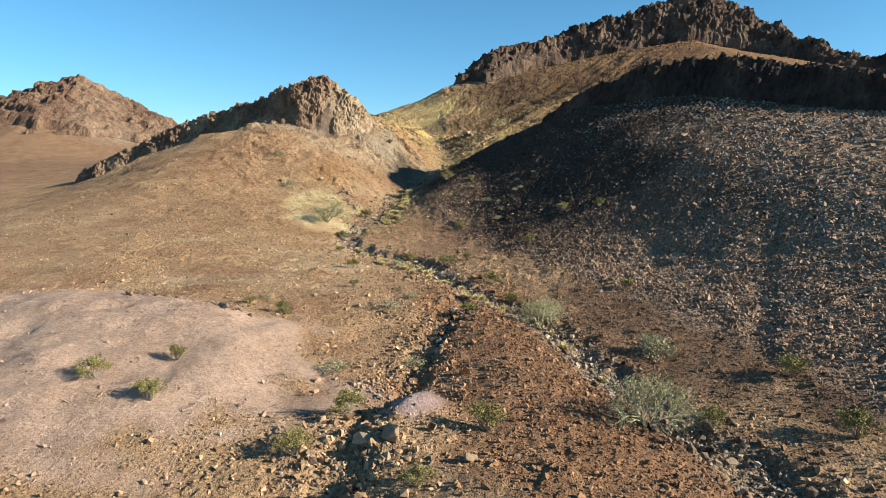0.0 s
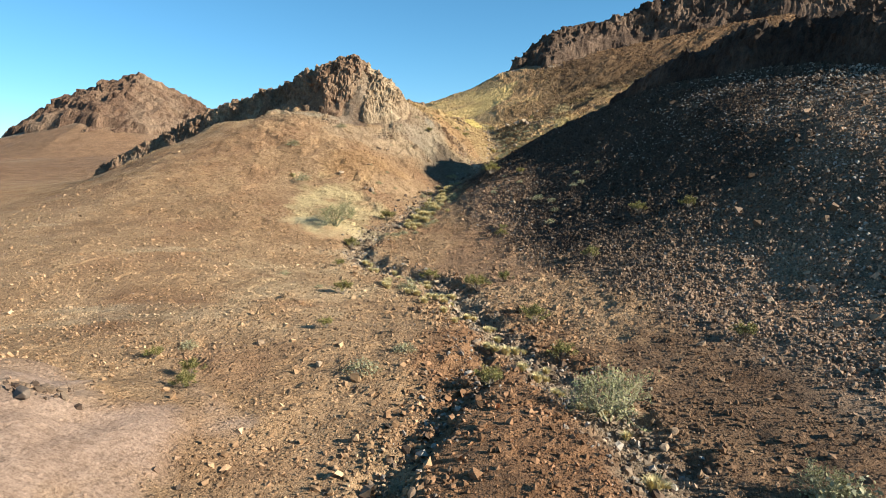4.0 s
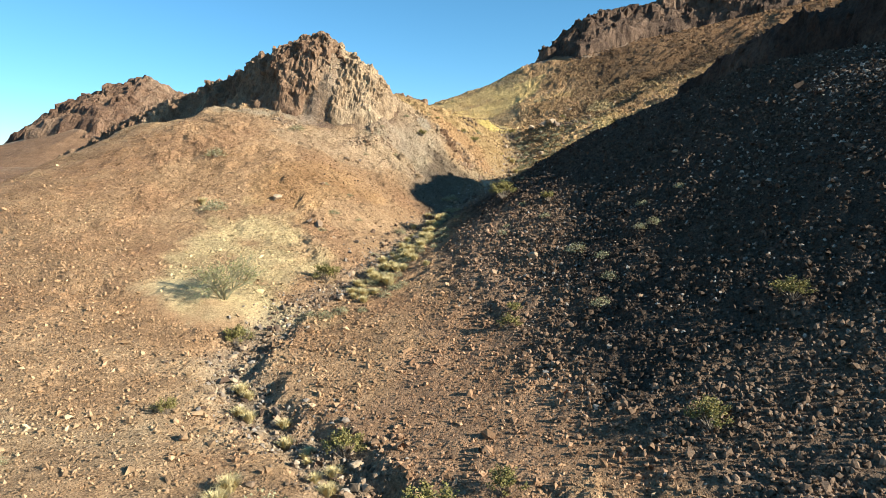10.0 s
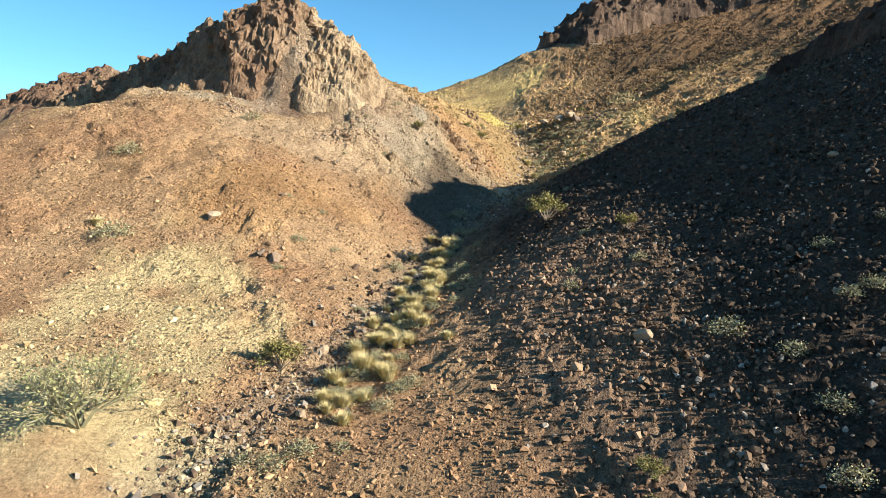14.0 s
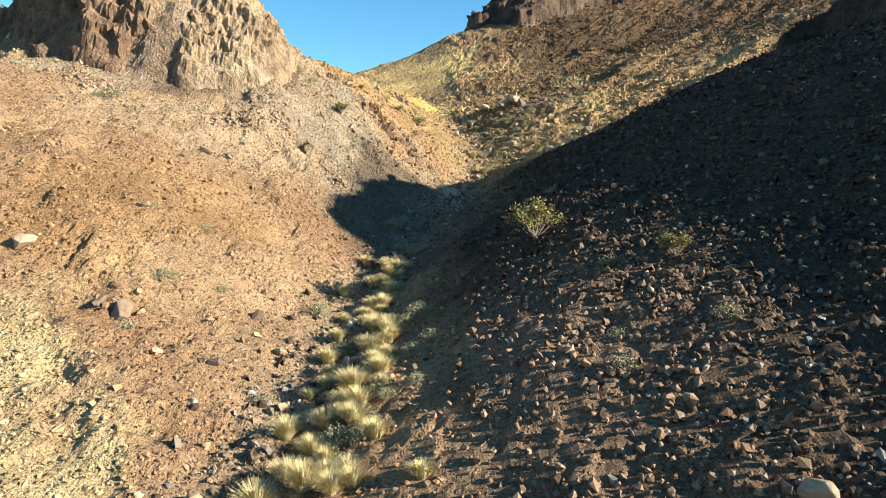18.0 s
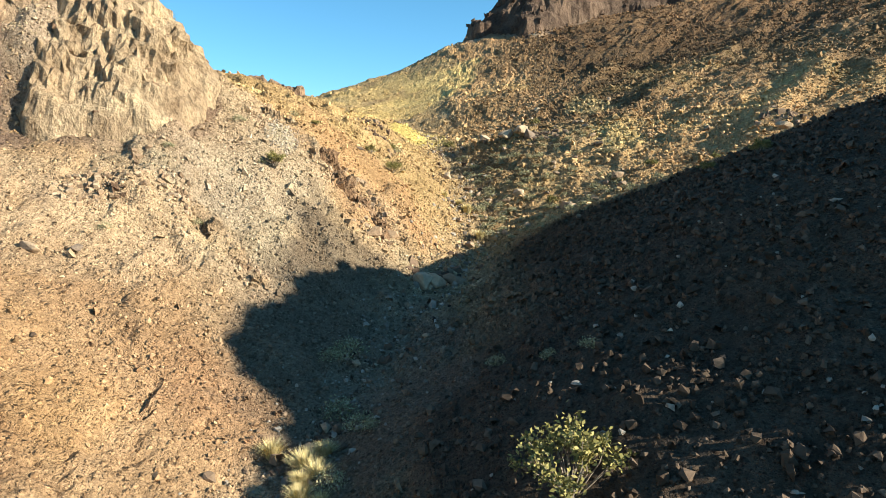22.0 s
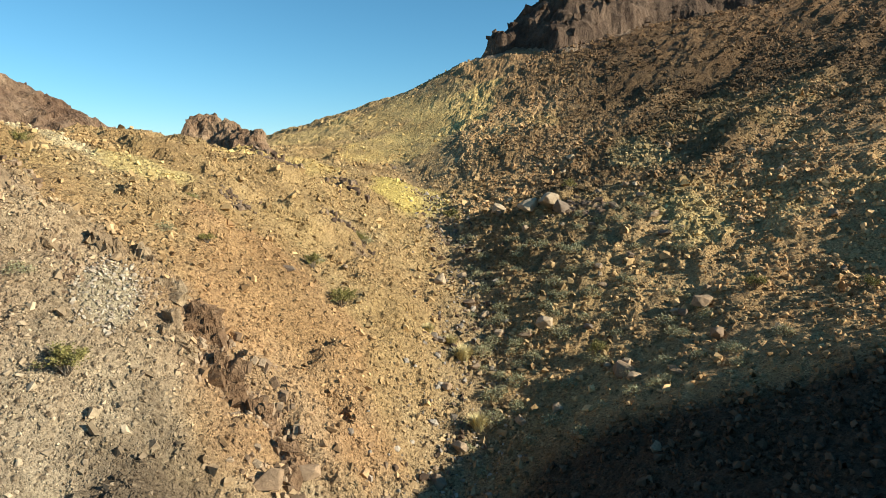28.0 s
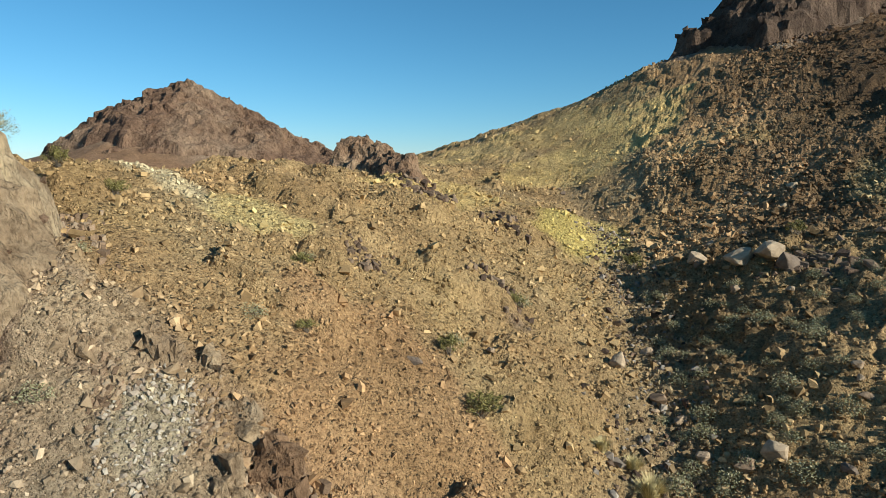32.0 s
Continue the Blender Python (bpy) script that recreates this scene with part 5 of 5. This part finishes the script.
PALO_VERDES = [(4.8, 30.5, 2.7), (6.2, 18.8, 2.5), (-10.6, 59.2, 2.9), (8.6, 26.3, 1.3)]

rng = np.random.default_rng(12)
plant([creosote_bush(s) for s in (1, 2, 3)], [(x, y, (1.3 if y < 92 else 1.05) * h) for x, y, h in CREOSOTE_LOW + CREOSOTE_HIGH + [(-13.2, 94.8, 0.45), (-12.4, 95.6, 0.45)]], rng, 1.15)
VALLEY_SHRUBS = [(x, y, rng.uniform(0.18, 0.28)) for x, y in zip(rng.uniform(0.2, 8.5, 110), rng.uniform(92.5, 107, 110))]
WASH_SHRUBS = [(np.interp(y, [58, 62, 66, 70, 80], [-6.4, -5.0, -4.2, -3.9, -3.8]) + rng.normal(0, 0.6), y, rng.uniform(0.2, 0.36)) for y in rng.uniform(59, 80, 44)]
plant([grey_shrub(s) for s in (4, 5, 6)], [(x, y, 1.1 * h) for x, y, h in GREY_LOW + GREY_MIDDLE + GREY_HIGH + VALLEY_SHRUBS + WASH_SHRUBS], rng, 1.15)
TUFT_BAND = [(np.interp(y, [62, 66, 70, 74, 79], [-5.2, -4.6, -4.1, -4.15, -4.35]) + rng.normal(0, 0.42), y, rng.uniform(0.28, 0.52)) for y in rng.uniform(61, 79, 78)]
LOW_TUFTS = [(np.interp(y, [20, 30, 40, 45.6, 49.2, 55], [7, 4.7, 0.8, -0.9, -2.6, -8.0]) - 0.5 + rng.normal(0, 0.5), y, rng.uniform(0.22, 0.42)) for y in rng.uniform(22, 52, 44)]
TUFT_BAND += LOW_TUFTS
plant([grass_tuft(s) for s in (7, 8, 9)], [(x, y, 0.95 * h) for x, y, h in [(x + (0.3 if y > 60 else 0), y, h) for x, y, h in TUFTS_LOW + TUFTS_HIGH] + TUFT_BAND], rng, 1.25)
plant([palo_verde(s) for s in (21, 22)], PALO_VERDES, rng, 0.9)
for x, y, size in ((-22.6, 92.1, 1.1), (-12.3, 92.4, 0.9)):
    bush = palo_verde(int(40 - x))
    z = float(rock_top(np.array([x]), np.array([y]), *ROCK["split_peak"])[0]) - 0.25
    bush.matrix_basis = pose(x, y, z) @ Matrix.Scale(size, 4)
    tagged(bush, "bare grey thorny bush rooted in the rock of the peak", "bush", "bushes on the rock")

blocks = [tagged(boulder(30 + i, m), l, "boulder", "boulders") for i, (m, l) in enumerate([(RUST_STONE, "rust-brown angular boulder resting on the slope")] * 5 + [(BROWN_STONE, "brown angular boulder resting on the slope")] * 1
          + [(DARK_STONE, "dark varnished angular boulder resting on the slope")] * 1)]
wash = along(WASH, 2.2)
spots = [(x, y, 1.1 * s) for x, y, s in BOULDERS_LOW + BOULDERS_HIGH]
spots += [(p[0] + rng.normal(0, 0.8), p[1] + rng.normal(0, 0.6), rng.uniform(0.22, 0.45)) for p in wash]
spots += [(rng.uniform(1, 16), rng.uniform(94, 116), rng.uniform(0.25, 0.5)) for _ in range(45)]
for i, (x, y, s) in enumerate(spots):
    m = pose(x, y, float(height(x, y)[0]) + 0.22 * s, rng.uniform(-25, 25), rng.uniform(-25, 25), rng.uniform(0, 360)) @ Matrix.Diagonal((s * rng.uniform(0.9, 1.4), s, s * rng.uniform(0.8, 1.1), 1))
    if i < len(blocks):
        blocks[i].matrix_basis = m
    else:
        copy_thing(blocks[int(rng.integers(0, len(blocks)))], pose(0, 0, 0)).matrix_basis = m

# ledges of broken bedrock showing through the soil
def ledge_slabs():
    out = []
    for seed in range(90, 96):
        r = np.random.default_rng(seed)
        bm = bmesh.new()
        for x in (-0.5, 0.5):
            for y in (-0.28, 0.28):
                for z in (-0.5, 0.5):
                    bm.verts.new((x * r.uniform(0.6, 1.2), y * r.uniform(0.5, 1.3), z * r.uniform(0.6, 1.2)))
        for _ in range(5):
            bm.verts.new((r.uniform(-0.55, 0.55), r.uniform(-0.32, 0.32), r.uniform(-0.55, 0.6)))
        hull = bmesh.ops.convex_hull(bm, input=bm.verts)
        bmesh.ops.delete(bm, geom=list({g for g in hull["geom_interior"] if isinstance(g, bmesh.types.BMVert)}), context="VERTS")
        bmesh.ops.bevel(bm, geom=bm.edges[:], offset=0.02, segments=1, affect="EDGES")
        me = bpy.data.meshes.new("slab")
        bm.to_mesh(me)
        bm.free()
        out.append(me)
    return out


def rock_ledge(x0, y0, x1, y1, size, material, label, rng):
    """Tilted slabs of bedrock standing out of the slope along a line."""
    root = new("rock_ledge")
    root.location = (x0, y0, float(height(x0, y0)[0]))
    length = math.hypot(x1 - x0, y1 - y0)
    lean, turn = rng.uniform(-30, 30), math.degrees(math.atan2(y1 - y0, x1 - x0))
    for _ in range(int(20 + 14 * length / size)):
        f, s = rng.uniform(0, 1), size * rng.uniform(0.18, 0.62)
        x, y = x0 + (x1 - x0) * f + rng.normal(0, size * 0.8), y0 + (y1 - y0) * f + rng.normal(0, size * 0.8)
        me = SLABS[material.name][int(rng.integers(0, 6))]
        ob = new("slab", me)
        ob.parent = root
        ob.matrix_basis = Matrix.Translation((-x0, -y0, -root.location.z)) @ pose(x, y, float(height(x, y)[0]) - 0.08 * s, lean + rng.normal(0, 12), rng.normal(0, 14), turn + rng.normal(0, 20)) @ Matrix.Diagonal((s * rng.uniform(0.7, 1.2), s, s * rng.uniform(0.7, 1.2), 1))
    return tagged(root, label, "rock", "bedrock ledges")


SLABS = {}
for m in (RUST_STONE, BROWN_STONE, SCREE_STONE):
    SLABS[m.name] = ledge_slabs()
    for me in SLABS[m.name]:
        me.materials.append(m)
for x0, y0, x1, y1, size, m, label in [
    (-5.0, 91.2, -3.5, 90.6, 0.38, RUST_STONE, "broken rust-red bedrock ledge on the bank"), (-7.5, 84.9, -6.9, 84.4, 0.3, RUST_STONE, "shattered tan bedrock ledge on the bank"),
    (-9.9, 85.9, -9.2, 85.3, 0.34, RUST_STONE, "brown bedrock ledge on the bank below the peak"), (-8.3, 90.9, -7.9, 90.3, 0.22, RUST_STONE, "brown ledge beside the pale scree"),
    (-6.9, 91.6, -6.5, 90.8, 0.22, RUST_STONE, "brown ledge beside the pale scree"), (-12.3, 84.2, -10.4, 85.7, 0.36, RUST_STONE, "brown bedrock ledge on the bank below the peak"),
    (-5.9, 91.3, -5.2, 90.8, 0.3, RUST_STONE, "broken rust-red bedrock ledge on the bank"), (-4.0, 89.9, -3.4, 89.6, 0.4, RUST_STONE, "broken rust-red bedrock ledge on the bank"),
    (-12.2, 93.6, -10.3, 92.6, 0.35, RUST_STONE, "brown ledge along the top of the bank"), (-7.9, 99.8, -7.4, 99.2, 0.4, BROWN_STONE, "small brown outcrop on the upper bank"),
    (-4.5, 102.6, -3.9, 101.9, 0.5, BROWN_STONE, "small brown outcrop on the upper bank"), (-5.8, 109.8, -5.2, 109, 0.6, BROWN_STONE, "small brown outcrop on the upper bank"),
    (-10.6, 111.5, -8.4, 109.6, 0.6, BROWN_STONE, "dark rubble ledge below the saddle outcrop"), (-9.4, 26.6, -8.9, 26.3, 0.4, BROWN_STONE, "small dark outcrop on the pink mound"),
    (-13.4, 28.0, -12.6, 28.1, 0.4, BROWN_STONE, "small dark outcrop on the pink mound"), (-1.9, 88.9, -1.2, 89.2, 0.7, BROWN_STONE, "brown blocks fallen into the bed of the wash"),
    (4.0, 107, 6.5, 106, 0.6, BROWN_STONE, "dark overhanging ledge on the far slope"), (16.3, 99, 17, 99.2, 0.7, BROWN_STONE, "dark overhanging ledge on the far slope"),
    (-18.5, 84.4, -16.5, 84.6, 0.5, RUST_STONE, "brown bedrock ledge at the foot of the peak"), 
    (-2.2, 16.8, -1.4, 16.4, 0.4, RUST_STONE, "rusty outcrop in the side gully"), (-3.0, 21.6, -2.4, 22.6, 0.35, RUST_STONE, "rusty outcrop in the side gully")]:
    rock_ledge(x0, y0, x1, y1, size, m, label, rng)

# single stones that the camera passes nearest, parts of the ground they lie on
pebbles = []
for i in range(8):
    ob = boulder(60 + i, (DARK_STONE, RUST_STONE, BROWN_STONE, DARK_STONE)[i % 4])
    pebbles.append(ob.data)
    bpy.data.objects.remove(ob)
near = [(rng.uniform(-3, 8), rng.uniform(54, 72)) for _ in range(140)] + [(p[0] + rng.normal(0, 1.0), p[1] + rng.normal(0, 0.5)) for p in along(WASH, 1.0)[:60]]
near += [(rng.uniform(-7, 3), rng.uniform(12, 50)) for _ in range(60)] + [(rng.uniform(-12, -5), rng.uniform(66, 84)) for _ in range(14)]
for i, (x, y) in enumerate(near):
    s = rng.uniform(0.09, 0.17)
    ob = new("stone", pebbles[int(rng.integers(0, 8))])
    ob.parent = GROUND
    ob.matrix_basis = pose(x, y, float(height(x, y)[0]) + 0.2 * s, rng.uniform(-40, 40), rng.uniform(-40, 40), rng.uniform(0, 360)) @ Matrix.Diagonal((s * 1.2, s, s, 1))
